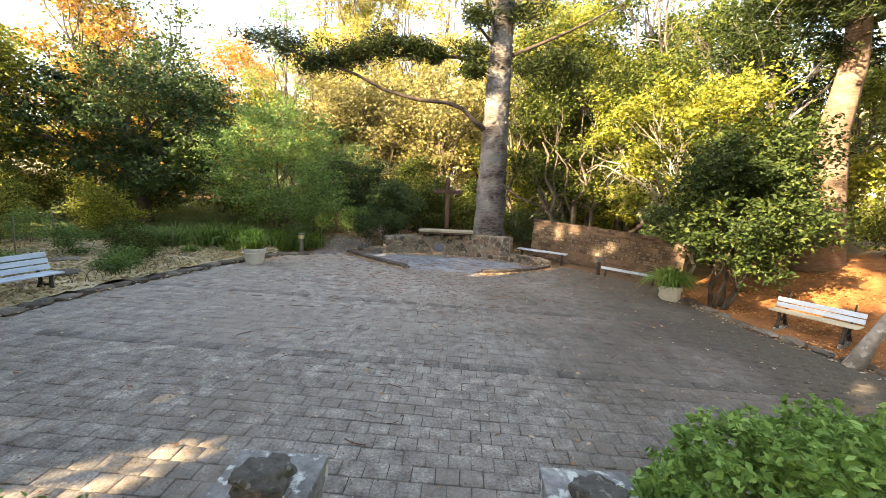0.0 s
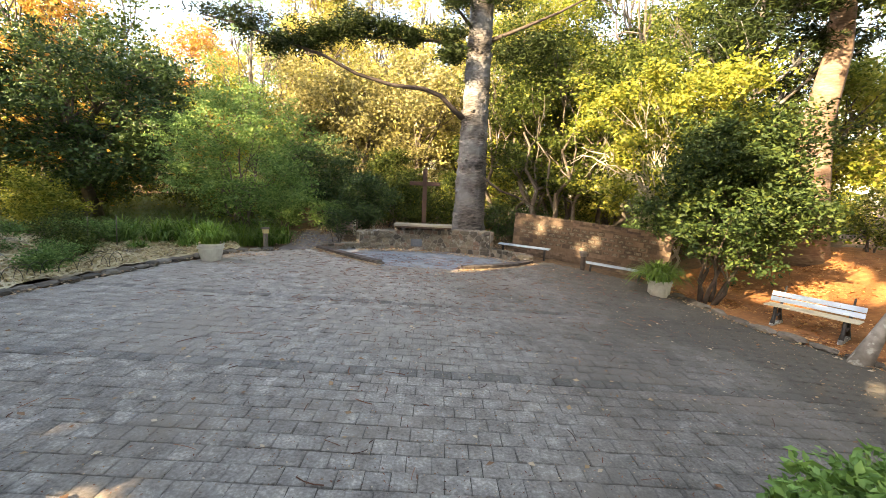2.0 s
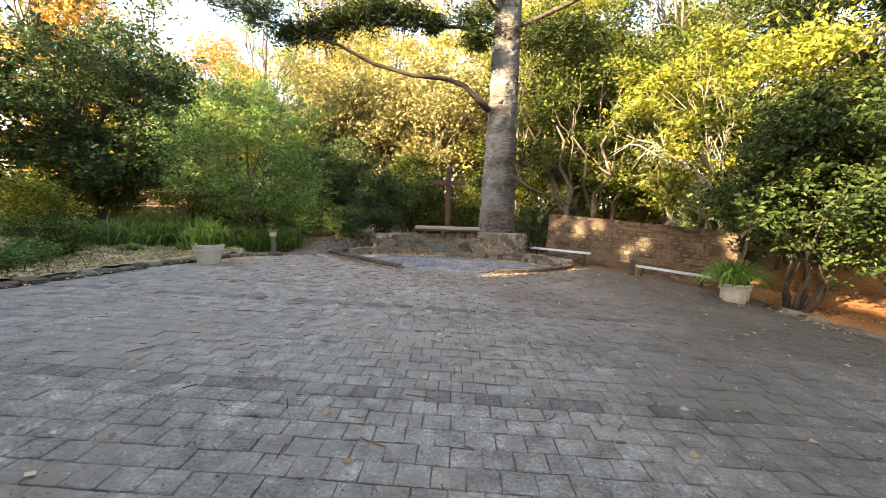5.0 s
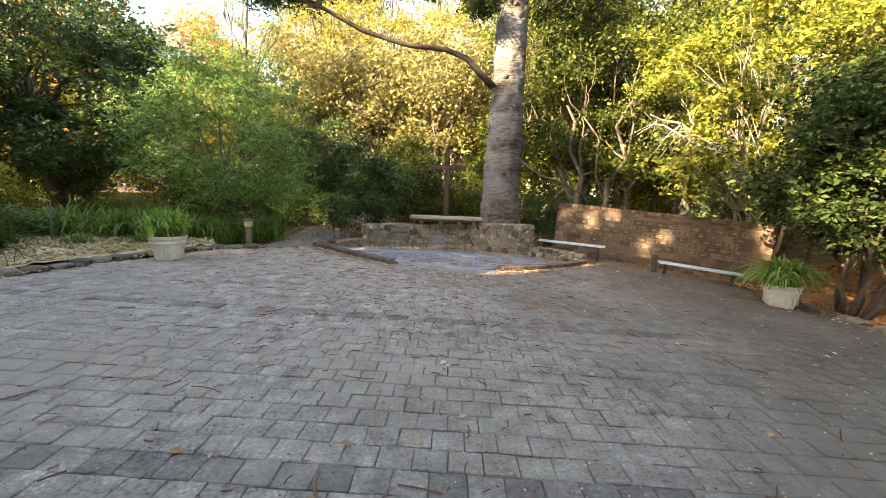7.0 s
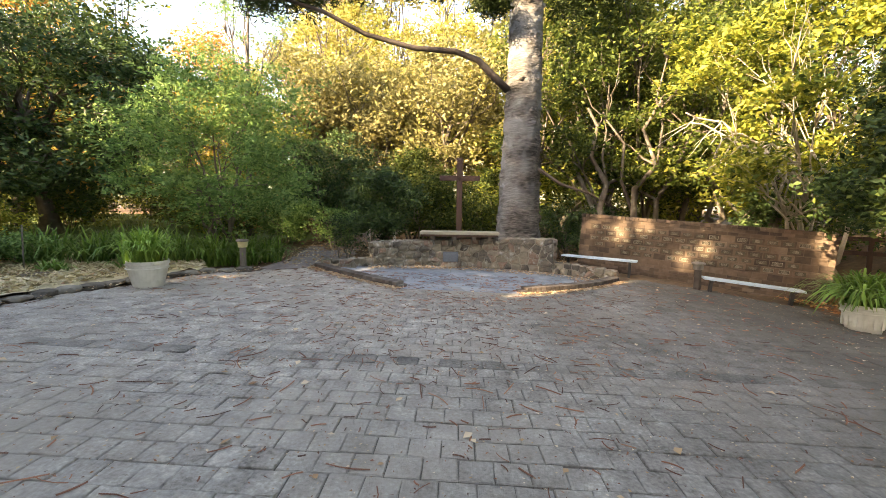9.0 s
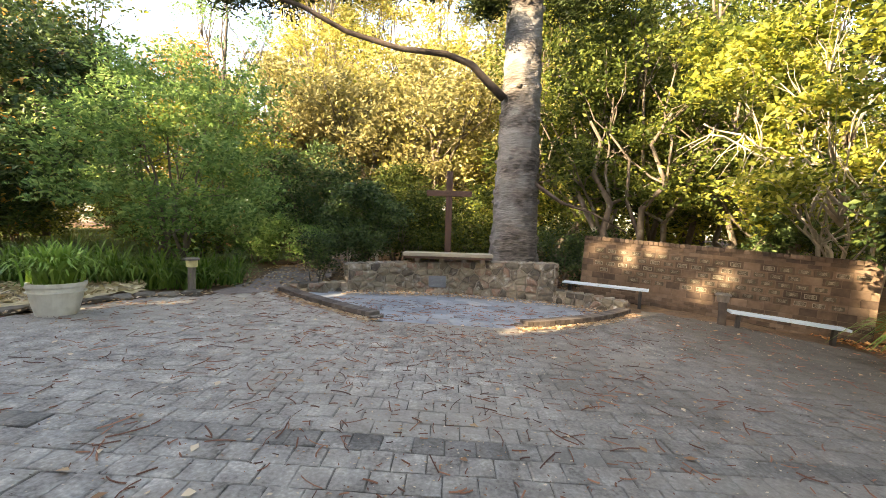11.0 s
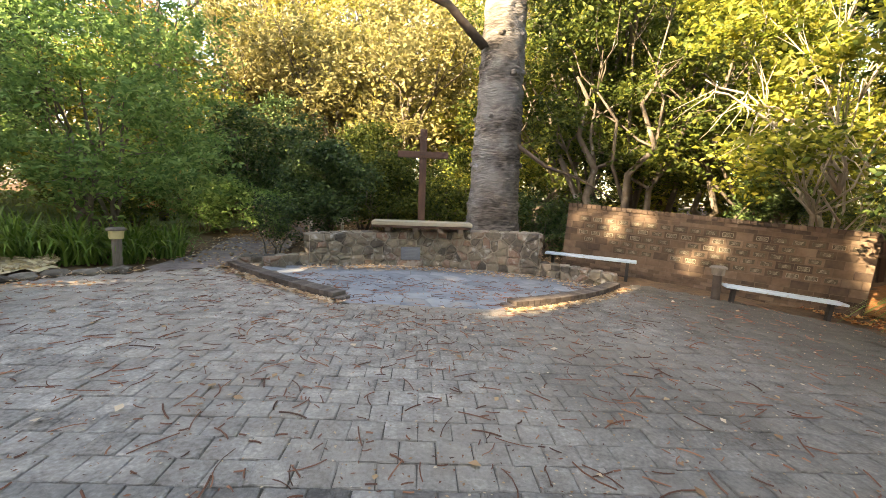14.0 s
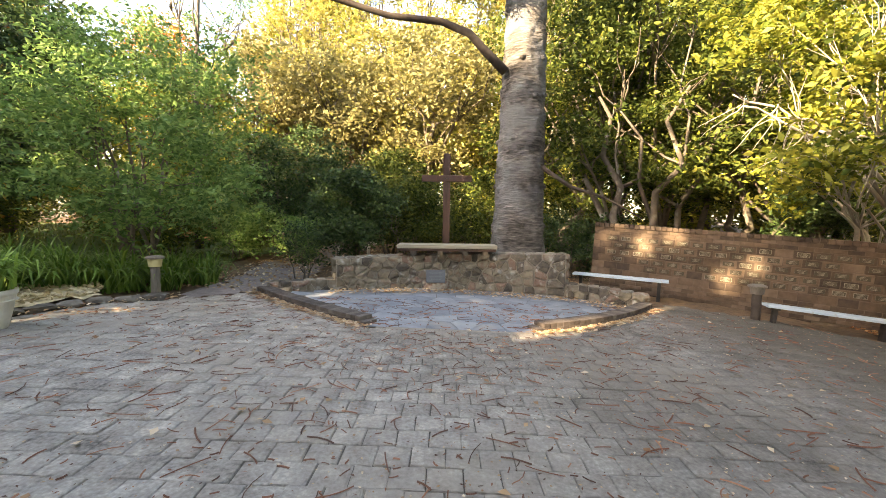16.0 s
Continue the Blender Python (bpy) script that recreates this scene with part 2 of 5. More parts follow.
M_RUST = material("rusty_leaf_litter", [(0.25, (0.111, 0.043, 0.015)), (0.5, (0.289, 0.119, 0.038)), (0.75, (0.442, 0.212, 0.076))], scale=9, rough=0.95, bump=1.0, bump_scale=30, detail=10)
M_RUSTLEAF = material("rusty_dry_leaf", [(0.2, (0.22, 0.075, 0.025)), (0.5, (0.46, 0.19, 0.06)), (0.8, (0.62, 0.36, 0.15))], scale=3, rough=0.8, bump=0, vary=0.7, island=True, translucent=0.15)
M_DARKBARK = material("dark_smooth_bark", [(0.25, (0.028, 0.02, 0.016)), (0.5, (0.06, 0.045, 0.036)), (0.75, (0.11, 0.088, 0.072))], scale=8, rough=0.9, bump=0.6, bump_scale=30)
M_GREYBARK = material("grey_lichen_bark", [(0.25, (0.10, 0.088, 0.074)), (0.5, (0.205, 0.185, 0.16)), (0.75, (0.33, 0.305, 0.27))], scale=9, rough=0.95, bump=0.8, bump_scale=22, spots=(7, 0.56, 0.66, (0.42, 0.42, 0.38)))
M_TWIG = material("dead_frond", [(0.2, (0.068, 0.030, 0.018)), (0.6, (0.203, 0.081, 0.045)), (0.8, (0.365, 0.169, 0.095))], scale=4, rough=0.9, bump=0, vary=0.6, island=True)
M_TANK = material("terracotta_wall", [(0.3, (0.42, 0.17, 0.08)), (0.7, (0.58, 0.26, 0.13))], scale=6, rough=0.85, bump=0.2)

L_YELLOW = leaf("leaf_yellow", (0.19, 0.175, 0.045), (0.35, 0.315, 0.085), (0.49, 0.43, 0.15), translucent=0.4)
L_LIME = leaf("leaf_lime", (0.10, 0.14, 0.02), (0.25, 0.27, 0.045), (0.44, 0.42, 0.09), translucent=0.45)
L_ORANGE = leaf("leaf_orange", (0.42, 0.18, 0.05), (0.50, 0.28, 0.07), (0.54, 0.39, 0.11), translucent=0.45)
L_OLIVE = leaf("leaf_olive", (0.14, 0.135, 0.055), (0.26, 0.24, 0.10), (0.37, 0.335, 0.17), translucent=0.35)
L_GREEN = leaf("leaf_green", (0.033, 0.053, 0.012), (0.075, 0.108, 0.024), (0.155, 0.175, 0.040), translucent=0.35)
L_FRESH = leaf("leaf_fresh", (0.086, 0.168, 0.051), (0.163, 0.280, 0.086), (0.264, 0.376, 0.126), translucent=0.45)
L_DARK = leaf("leaf_dark", (0.031, 0.061, 0.026), (0.061, 0.106, 0.039), (0.118, 0.177, 0.059), rough=0.42, translucent=0.25)
L_DEEP = leaf("leaf_deep_green", (0.018, 0.036, 0.012), (0.038, 0.066, 0.020), (0.085, 0.12, 0.032), translucent=0.25)
L_PINE = leaf("leaf_pine", (0.012, 0.023, 0.006), (0.023, 0.039, 0.010), (0.039, 0.057, 0.013), translucent=0.1)
L_HEDGE = leaf("leaf_hedge", (0.122, 0.227, 0.052), (0.209, 0.365, 0.096), (0.348, 0.540, 0.157), rough=0.4)
L_STRAP = leaf("leaf_strap", (0.078, 0.156, 0.033), (0.143, 0.247, 0.052), (0.234, 0.351, 0.085), rough=0.35, translucent=0.3)
L_LILY = leaf("leaf_lily", (0.13, 0.24, 0.045), (0.21, 0.36, 0.07), (0.31, 0.46, 0.11), rough=0.4, translucent=0.35)
L_GRASS = leaf("leaf_grass", (0.06, 0.095, 0.02), (0.11, 0.15, 0.035), (0.18, 0.19, 0.06))

# ---- helpers of this place ----


def smooth(a, b, x):
    k = np.clip((np.asarray(x, float) - a) / (b - a), 0, 1)
    return k * k * (3 - 2 * k)


def ground_z(x, y):
    """Height of the ground: the court's fall, the bank beyond it to +x, gentle swells far off."""
    x, y = np.asarray(x, float), np.asarray(y, float)
    z = -0.0262 * np.clip(x, -14, 9) - 0.16 * smooth(5.0, 8.0, x)
    z = z + 1.15 * smooth(9.0, 15.0, x) + 0.25 * smooth(-8.0, -16.0, x) + 0.5 * smooth(20, 45, y)
    z = z - 3.0 * smooth(60, 200, np.hypot(x, y))
    return z


def gz(x, y, up=0.0):
    return float(ground_z(x, y)) + up


def link(name, bm, mat, parent=None, label="", loc=None, rz=0.0, smooth_faces=False):
    me = bpy.data.meshes.new(name)
    bmesh.ops.recalc_face_normals(bm, faces=bm.faces)
    if smooth_faces:
        for f in bm.faces:
            f.smooth = True
    bm.to_mesh(me)
    bm.free()
    me.materials.append(mat)
    ob = new(name, me)
    if parent:
        ob.parent = parent
    if loc is not None:
        ob.matrix_local = pose(*loc, 0, 0, rz)
    if label:
        ob["label"] = label
    return ob


def part(name, bm, mat, parent, label="", smooth_faces=False):
    return link(name, bm, mat, parent, label, smooth_faces=smooth_faces)


def empty(name, x, y, z=None, rz=0.0, label="", category="", group="", kind=""):
    e = new(name)
    e.matrix_basis = pose(x, y, gz(x, y) if z is None else z, 0, 0, rz)
    e.empty_display_size = 0.1
    return tagged(e, label, category, group, kind)


def box(bm, x0, x1, y0, y1, z0, z1, bevel=0.0, m=None):
    r = bmesh.ops.create_cube(bm, size=1.0, matrix=(m or Matrix()) @ Matrix.LocRotScale(((x0 + x1) / 2, (y0 + y1) / 2, (z0 + z1) / 2), None, (abs(x1 - x0), abs(y1 - y0), abs(z1 - z0))))
    if bevel:
        es = list({e for v in r["verts"] for e in v.link_edges})
        bmesh.ops.bevel(bm, geom=es, offset=bevel, segments=2, affect="EDGES", profile=0.6)
    return bm


def boxed(*a, **k):
    return box(bmesh.new(), *a, **k)


def raw(name, verts, faces, mat, parent=None, smooth_faces=False):
    """A mesh from arrays; faces: n x 3 or n x 4."""
    verts, faces = np.asarray(verts, np.float32), np.asarray(faces, np.int32)
    me = bpy.data.meshes.new(name)
    k = faces.shape[1]
    me.vertices.add(len(verts))
    me.vertices.foreach_set("co", verts.ravel())
    me.loops.add(faces.size)
    me.loops.foreach_set("vertex_index", faces.ravel())
    me.polygons.add(len(faces))
    me.polygons.foreach_set("loop_start", np.arange(0, faces.size, k, dtype=np.int32))
    if smooth_faces:
        me.polygons.foreach_set("use_smooth", np.ones(len(faces), bool))
    me.update(calc_edges=True)
    me.materials.append(mat)
    ob = new(name, me)
    if parent:
        ob.parent = parent
    return ob


def tube_arrays(points, radii, sides=8, lump=0.0, rng=None):
    pts, n = [Vector(p) for p in points], len(points)
    V, F = [], []
    up = Vector((0.3, 0.9, 0.2))
    for i, p in enumerate(pts):
        d = (pts[min(i + 1, n - 1)] - pts[max(i - 1, 0)]).normalized()
        a = d.cross(up)
        a = a.normalized() if a.length > 1e-3 else d.cross(Vector((1, 0, 0))).normalized()
        b = d.cross(a)
        for k in range(sides):
            w = 2 * math.pi * k / sides
            r = radii[i] * (1 + (lump * (rng.random() - 0.5) if rng else 0))
            V.append(p + (a * math.cos(w) + b * math.sin(w)) * r)
    for i in range(n - 1):
        for k in range(sides):
            q = (k + 1) % sides
            F.append((i * sides + k, i * sides + q, (i + 1) * sides + q, (i + 1) * sides + k))
    base = len(V)
    V += [pts[0], pts[-1]]
    for k in range(sides):
        q = (k + 1) % sides
        F.append((base, q, k, base))
        F.append((base + 1, (n - 1) * sides + k, (n - 1) * sides + q, base + 1))
    return V, F


def tubes(name, list_of, mat, parent=None, sides=7, lump=0.12, seed=1):
    """One mesh of several tapered branches: (points, radii) each."""
    rng = random.Random(seed)
    bm = bmesh.new()
    for pts, rad in list_of:
        V, F = tube_arrays(pts, rad, sides, lump, rng)
        vs = [bm.verts.new(v) for v in V]
        for f in F:
            u = [vs[i] for i in dict.fromkeys(f)]
            if len(u) >= 3:
                try:
                    bm.faces.new(u)
                except ValueError:
                    pass
    return link(name, bm, mat, parent, smooth_faces=True)


def bent(a, b, sag, rng, n=5, wob=0.12):
    """Points of a limb from a to b that bends by sag upwards and wanders."""
    a, b = Vector(a), Vector(b)
    L = (b - a).length
    out = []
    for i in range(n + 1):
        k = i / n
        p = a.lerp(b, k) + Vector((0, 0, sag * 4 * k * (1 - k)))
        if 0 < i < n:
            p += Vector((rng.uniform(-1, 1), rng.uniform(-1, 1), rng.uniform(-1, 1))) * wob * L * 0.35
        out.append(p)
    return out


def leaves(name, pos, size, mat, parent=None, rng=None, aspect=0.5, up=0.4, droop=0.0, vary=0.4):
    """Many small folded leaves at the given places, in one mesh."""
    n = len(pos)
    d = rng.normal(size=(n, 3))
    d[:, 2] = d[:, 2] * 0.6 - droop
    d /= np.linalg.norm(d, axis=1)[:, None]
    nor = rng.normal(size=(n, 3))
    nor[:, 2] += up * 2
    side = np.cross(d, nor)
    side /= np.linalg.norm(side, axis=1)[:, None] + 1e-9
    s = size * (1 + vary * rng.uniform(-1, 1, size=(n, 1)))
    lift = np.cross(side, d) * s * 0.12
    v = np.empty((n, 4, 3))
    v[:, 0] = pos - d * s * 0.5
    v[:, 1] = pos + side * s * aspect * 0.5 + lift - d * s * 0.05
    v[:, 2] = pos + d * s * 0.5
    v[:, 3] = pos - side * s * aspect * 0.5 + lift - d * s * 0.05
    i = np.arange(n)[:, None] * 4
    f = np.concatenate([i + np.array([[0, 1, 2]]), i + np.array([[0, 2, 3]])])
    return raw(name, v.reshape(-1, 3), f, mat, parent)


def cloud(rng, blobs, twigs, per, spread, hollow=0.45, flat=1.0, jag=1.0):
    """Leaf places: twig ends spread through each blob (x, y, z, rx, ry, rz), mostly towards its outside, with leaves round each."""
    total = sum(b[3] * b[4] + b[4] * b[5] + b[3] * b[5] for b in blobs)
    out, ends = [], []
    for bx, by, bz, rx, ry, rz in blobs:
        n = max(4, int(twigs * (rx * ry + ry * rz + rx * rz) / total))
        d = rng.normal(size=(n, 3))
        d /= np.linalg.norm(d, axis=1)[:, None]
        r = hollow + (1 - hollow) * rng.random((n, 1)) ** 0.6
        r *= 1 + jag * (0.22 * np.sin(d[:, :1] * 5 + bx * 3) * np.cos(d[:, 1:2] * 6 + by) + 0.15 * rng.normal(size=(n, 1)))
        c = np.array([bx, by, bz]) + d * r * np.array([rx, ry, rz])
        ends.append(c)
        way = d + 0.5 * rng.normal(size=(n, 3))
        way[:, 2] *= 0.55
        way /= np.linalg.norm(way, axis=1)[:, None] + 1e-9
        along = rng.uniform(-1.5, 1.5, size=(n, per, 1))
        k = way[:, None, :] * along * spread * 1.25 + rng.normal(size=(n, per, 3)) * spread * (0.62 - 0.22 * np.abs(along))
        k[:, :, 2] *= flat
        out.append((c[:, None, :] + k).reshape(-1, 3))
    return np.concatenate(out), np.concatenate(ends)


def tree(name, x, y, trunk, blobs, mat, bark=None, seed=1, twigs=400, per=22, spread=0.28, size=0.12, r0=0.2, lean=(0, 0), stems=1, label="", category="tree", group="", hollow=0.45, aspect=0.5, flat=0.8, droop=0.1, base=None, limb_from=2, extra=None, jag=1.0):
    """A tree or shrub: tapered trunk or stems, limbs into each blob of the crown, and the leaves. blobs are relative to its foot."""
    rng, pr = np.random.default_rng(seed), random.Random(seed)
    e = empty(name, x, y, base, 0, label, category, group)
    limbs, main = [], []
    for s in range(stems):
        a = 2 * math.pi * s / stems + seed
        off = (0.0, 0.0) if stems == 1 else (math.cos(a) * r0 * 1.6, math.sin(a) * r0 * 1.6)
        top = Vector((lean[0] + off[0] * (1 if stems == 1 else 5), lean[1] + off[1] * (1 if stems == 1 else 5), trunk))
        pts = bent((off[0], off[1], -0.15), top, 0, pr, 6, (0.03 if trunk > 8 else 0.08) if stems == 1 else 0.16)
        rr = r0 if stems == 1 else r0 * 0.55
        main.append((pts, [rr * (1.35 if i == 0 else 1 - 0.75 * i / 6) for i in range(7)]))
    for j, b in enumerate(blobs):
        pts, rad = main[j % len(main)]
        i = min(5, limb_from + j % 4)
        c = Vector(b[:3])
        thick = min(rad[i] * 0.6, 0.022 * (c - pts[i]).length + 0.02)
        limbs.append((bent(pts[i], c, 0.1 * (c - pts[i]).length * pr.uniform(0, 1), pr), [thick * (1 - 0.75 * k / 5) for k in range(6)]))
        for q in range(4):
            d = Vector((pr.uniform(-1, 1), pr.uniform(-1, 1), pr.uniform(-0.6, 1))).normalized()
            tip = c + Vector((d.x * b[3], d.y * b[4], d.z * b[5])) * 0.9
            st = limbs[-1 - q][0][3]
            limbs.append((bent(st, tip, 0.05, pr, 4, 0.2), [thick * 0.45 * (1 - 0.8 * k / 4) for k in range(5)]))
    tubes("trunk", main, bark or M_BARK2, e, 9, 0.1, seed)
    for j in range(len(blobs)):
        tubes("limb", limbs[5 * j:5 * j + 5], bark or M_BARK2, e, 4, 0.15, seed + 1)
    pos, ends = cloud(rng, blobs, twigs, per, spread, hollow, flat, jag)
    leaves("crown", pos, size, mat, e, rng, aspect, 0.4, droop)
    # second leaf colour at random twig ends; lime on green paints in sunlit tips
    if extra:
        m2, share, k = extra
        pick = ends[rng.random(len(ends)) < share]
        p2 = (pick[:, None, :] + rng.normal(size=(len(pick), k, 3)) * spread * 1.1).reshape(-1, 3)
        leaves("outer_foliage", p2, size, m2, e, rng, aspect, 0.4, droop)
    return e


def grid_sheet(name, inside, x0, x1, y0, y1, step, up, mat, relief=0.0, seed=3):
    """A ground sheet on the square cells whose middle is inside."""
    nx, ny = int(round((x1 - x0) / step)), int(round((y1 - y0) / step))
    xs, ys = np.linspace(x0, x1, nx + 1), np.linspace(y0, y1, ny + 1)
    X, Y = np.meshgrid(xs, ys)
    rng = np.random.default_rng(seed)
    Z = ground_z(X, Y) + up + relief * (np.sin(X * 2.1 + seed) * np.cos(Y * 1.7) * 0.5 + rng.random(X.shape) * 0.5)
    cx, cy = (X[:-1, :-1] + X[1:, 1:]) / 2, (Y[:-1, :-1] + Y[1:, 1:]) / 2
    keep = inside(cx, cy)
    idx = np.arange(X.size).reshape(X.shape)
    f = np.stack([idx[:-1, :-1], idx[:-1, 1:], idx[1:, 1:], idx[1:, :-1]], -1)[keep]
    return raw(name, np.stack([X, Y, Z], -1).reshape(-1, 3), f, mat, smooth_faces=True)


def in_poly(poly):
    def test(X, Y):
        ins = np.zeros(np.shape(X), bool)
        for (ax, ay), (bx, by) in zip(poly, poly[1:] + poly[:1]):
            if ay != by:
                c = ((ay > Y) != (by > Y)) & (X < (bx - ax) * (Y - ay) / (by - ay) + ax)
                ins ^= c
        return ins
    return test


def clip_cell(poly, p, q):
    """The part of a polygon nearer to p than to q."""
    mx, my, dx, dy = (p[0] + q[0]) / 2, (p[1] + q[1]) / 2, q[0] - p[0], q[1] - p[1]
    side = lambda a: (a[0] - mx) * dx + (a[1] - my) * dy
    out = []
    for a, b in zip(poly, poly[1:] + poly[:1]):
        sa, sb = side(a), side(b)
        if sa <= 0:
            out.append(a)
        if sa * sb < 0:
            k = sa / (sa - sb)
            out.append((a[0] + (b[0] - a[0]) * k, a[1] + (b[1] - a[1]) * k))
    return out


def cells(sites, bounds, reach):
    """Irregular stone outlines that fill a rectangle."""
    x0, x1, y0, y1 = bounds
    done = []
    for p in sites:
        poly = [(x0, y0), (x1, y0), (x1, y1), (x0, y1)]
        for q in sites:
            if q is not p and abs(q[0] - p[0]) < reach and abs(q[1] - p[1]) < reach:
                poly = clip_cell(poly, p, q)
        done.append((p, poly))
    return done


def stone_from(poly, p, gap, depth, dome, to_world, rng):
    """A stone with a rounded face: outline shrunk by the joint, an inner ring raised, and a middle point."""
    cx, cy = sum(a[0] for a in poly) / len(poly), sum(a[1] for a in poly) / len(poly)
    bm = bmesh.new()
    rings = []
    for shrink, d in ((gap, 0.0), (gap, depth), (gap + depth * 0.7, depth + dome * 0.6)):
        ring = []
        for a in poly:
            l = math.hypot(a[0] - cx, a[1] - cy) + 1e-6
            k = max(0.25, 1 - shrink / l)
            j = dome * 0.5 * rng.uniform(-1, 1) if d else 0
            ring.append(bm.verts.new(to_world(cx + (a[0] - cx) * k, cy + (a[1] - cy) * k, d + j)))
        rings.append(ring)
    mid = bm.verts.new(to_world(cx, cy, depth + dome * rng.uniform(0.6, 1.3)))
    n = len(poly)
    for r in range(2):
        for i in range(n):
            bm.faces.new((rings[r][i], rings[r][(i + 1) % n], rings[r + 1][(i + 1) % n], rings[r + 1][i]))
    for i in range(n):
        bm.faces.new((rings[2][i], rings[2][(i + 1) % n], mid))
    return bm


def rock(rng, sx, sy, sz, fine=2):
    bm = bmesh.new()
    bmesh.ops.create_icosphere(bm, subdivisions=fine, radius=1)
    o = Vector((rng.uniform(0, 50), rng.uniform(0, 50), 0))
    for v in bm.verts:
        k = 1 + 0.45 * noise.noise(v.co * 1.5 + o) + 0.28 * noise.noise(v.co * 3.7 + o) + (0.16 * noise.noise(v.co * 9 + o) if fine > 2 else 0)
        c = v.co * k
        v.co = Vector((max(-0.95, min(0.95, c.x)) * sx, max(-0.9, min(0.9, c.y)) * sy, max(-0.85, min(0.8, c.z)) * sz))
    return bm


def turned(bm, profile, sides=28, m=None):
    """A turned body from (radius, height) pairs."""
    rows = []
    for r, z in profile:
        rows.append([bm.verts.new((m or Matrix()) @ Vector((r * math.cos(2 * math.pi * k / sides), r * math.sin(2 * math.pi * k / sides), z))) for k in range(sides)])
    for a, b in zip(rows, rows[1:]):
        for k in range(sides):
            bm.faces.new((a[k], a[(k + 1) % sides], b[(k + 1) % sides], b[k]))
    bm.faces.new(rows[0][::-1])
    bm.faces.new(rows[-1])
    return bm


def strap_clump(name, x, y, n, length, mat, seed, label, z=None, category="plant", group="", parent=None, arch=1.0):
    """Arching strap leaves from one crown; also the filling of the pots."""
    rng = np.random.default_rng(seed)
    V, F = [], []
    for i in range(n):
        a, l = rng.uniform(0, 2 * math.pi), length * rng.uniform(0.6, 1.1)
        out, w = arch * rng.uniform(0.25, 0.85), rng.uniform(0.012, 0.024)
        bx, by = rng.normal(0, length * 0.13, 2)
        for k in range(5):
            t = k / 4
            r = l * out * 0.8 * t
            h = l * (1.45 * t - (0.45 + 0.75 * out) * t * t)
            ww = w * (1 - t ** 3 * 0.85)
            cx, cy = bx + math.cos(a) * r, by + math.sin(a) * r
            V += [(cx - math.sin(a) * ww, cy + math.cos(a) * ww, h), (cx + math.sin(a) * ww, cy - math.cos(a) * ww, h)]
            if k:
                b = len(V) - 4
                F.append((b, b + 1, b + 3, b + 2))
    if parent:
        return raw(name, V, F, mat, parent)
    ob = raw(name, V, F, mat)
    ob.matrix_basis = pose(x, y, gz(x, y, -0.02) if z is None else z)
    return tagged(ob, label, category, group)

# ---- ground, court and terrace ----
COURT = [(-8.3, 2.75), (-7.9, 5.0), (-7.6, 7.0), (-7.58, 8.1), (-7.42, 9.4), (-7.05, 10.6), (-6.65, 12.5), (-5.8, 14.6), (-4.0, 16.15), (-3.1, 15.6), (-1.95, 14.6), (-1.25, 13.9), (1.05, 13.95), (1.75, 14.3), (2.8, 15.1), (3.8, 16.1), (4.4, 16.5), (5.7, 15.5), (7.0, 14.5), (7.4, 13.2), (7.25, 12.2), (7.45, 10.4), (8.0, 9.3), (8.4, 8.2), (8.7, 5.0), (8.6, 2.75)]
in_court = in_poly(COURT)
SANCT = [(-3.8, 16.2), (-2.95, 15.6), (-1.9, 14.65), (-1.2, 13.95), (1.0, 13.97), (1.7, 14.35), (2.75, 15.2), (3.7, 16.1), (2.4, 17.3), (-2.5, 17.3)]
in_sanct = in_poly(SANCT)


def ring_ground():
    """The ground, one sheet, finer near the court, out to the horizon."""
    k = np.concatenate([np.linspace(-30, 45, 151), [50, 58, 70, 90, 130, 220, 500, 1500]])
    k = np.concatenate([[-1500, -500, -220, -130, -90, -70, -55, -45, -36], k])
    X, Y = np.meshgrid(k, k)
    rng = np.random.default_rng(5)
    out = ~(in_court(X, Y) | in_sanct(X, Y))
    Z = ground_z(X, Y) - 0.07 + 0.05 * out * rng.random(X.shape)
    idx = np.arange(X.size).reshape(X.shape)
    f = np.stack([idx[:-1, :-1], idx[:-1, 1:], idx[1:, 1:], idx[1:, :-1]], -1).reshape(-1, 4)
    return raw("ground", np.stack([X, Y, Z], -1).reshape(-1, 3), f, M_SOIL, smooth_faces=True)


tagged(ring_ground(), "brown earth covered with leaf litter", "ground", kind="structure")
BED = [(-7.75, 4.0), (-7.75, 8.1), (-7.6, 9.5), (-7.25, 10.7), (-6.85, 12.7), (-6.0, 14.8), (-6.6, 15.8), (-9.5, 15.8), (-13.0, 13.0), (-14.0, 8.0), (-13.0, 4.0)]
tagged(grid_sheet("garden_bed", in_poly(BED), -14, -5, 4, 16, 0.2, 0.06, M_SAND, 0.10), "pale straw mulch over a garden bed", "garden bed", kind="structure")
LAWN = [(-6.5, 17.0), (-7.0, 25.0), (-12, 34), (-30, 34), (-30, 10), (-15, 11), (-12.0, 15.5)]
tagged(grid_sheet("lawn", in_poly(LAWN), -30, -6, 10, 34, 0.4, -0.015, M_LAWN, 0.05), "green lawn between the garden trees", "lawn", kind="structure")
TRACK = [(-5.0, 15.2), (-3.9, 16.3), (-3.45, 18.0), (-3.9, 21.0), (-3.4, 30.0), (-5.4, 30.0), (-5.8, 21.0), (-5.2, 18.0)]
tagged(grid_sheet("path", in_poly(TRACK), -6, -3, 15, 30, 0.15, 0.0, M_PATH, 0.02), "grey gravel path leading out of the court", "path", kind="structure")

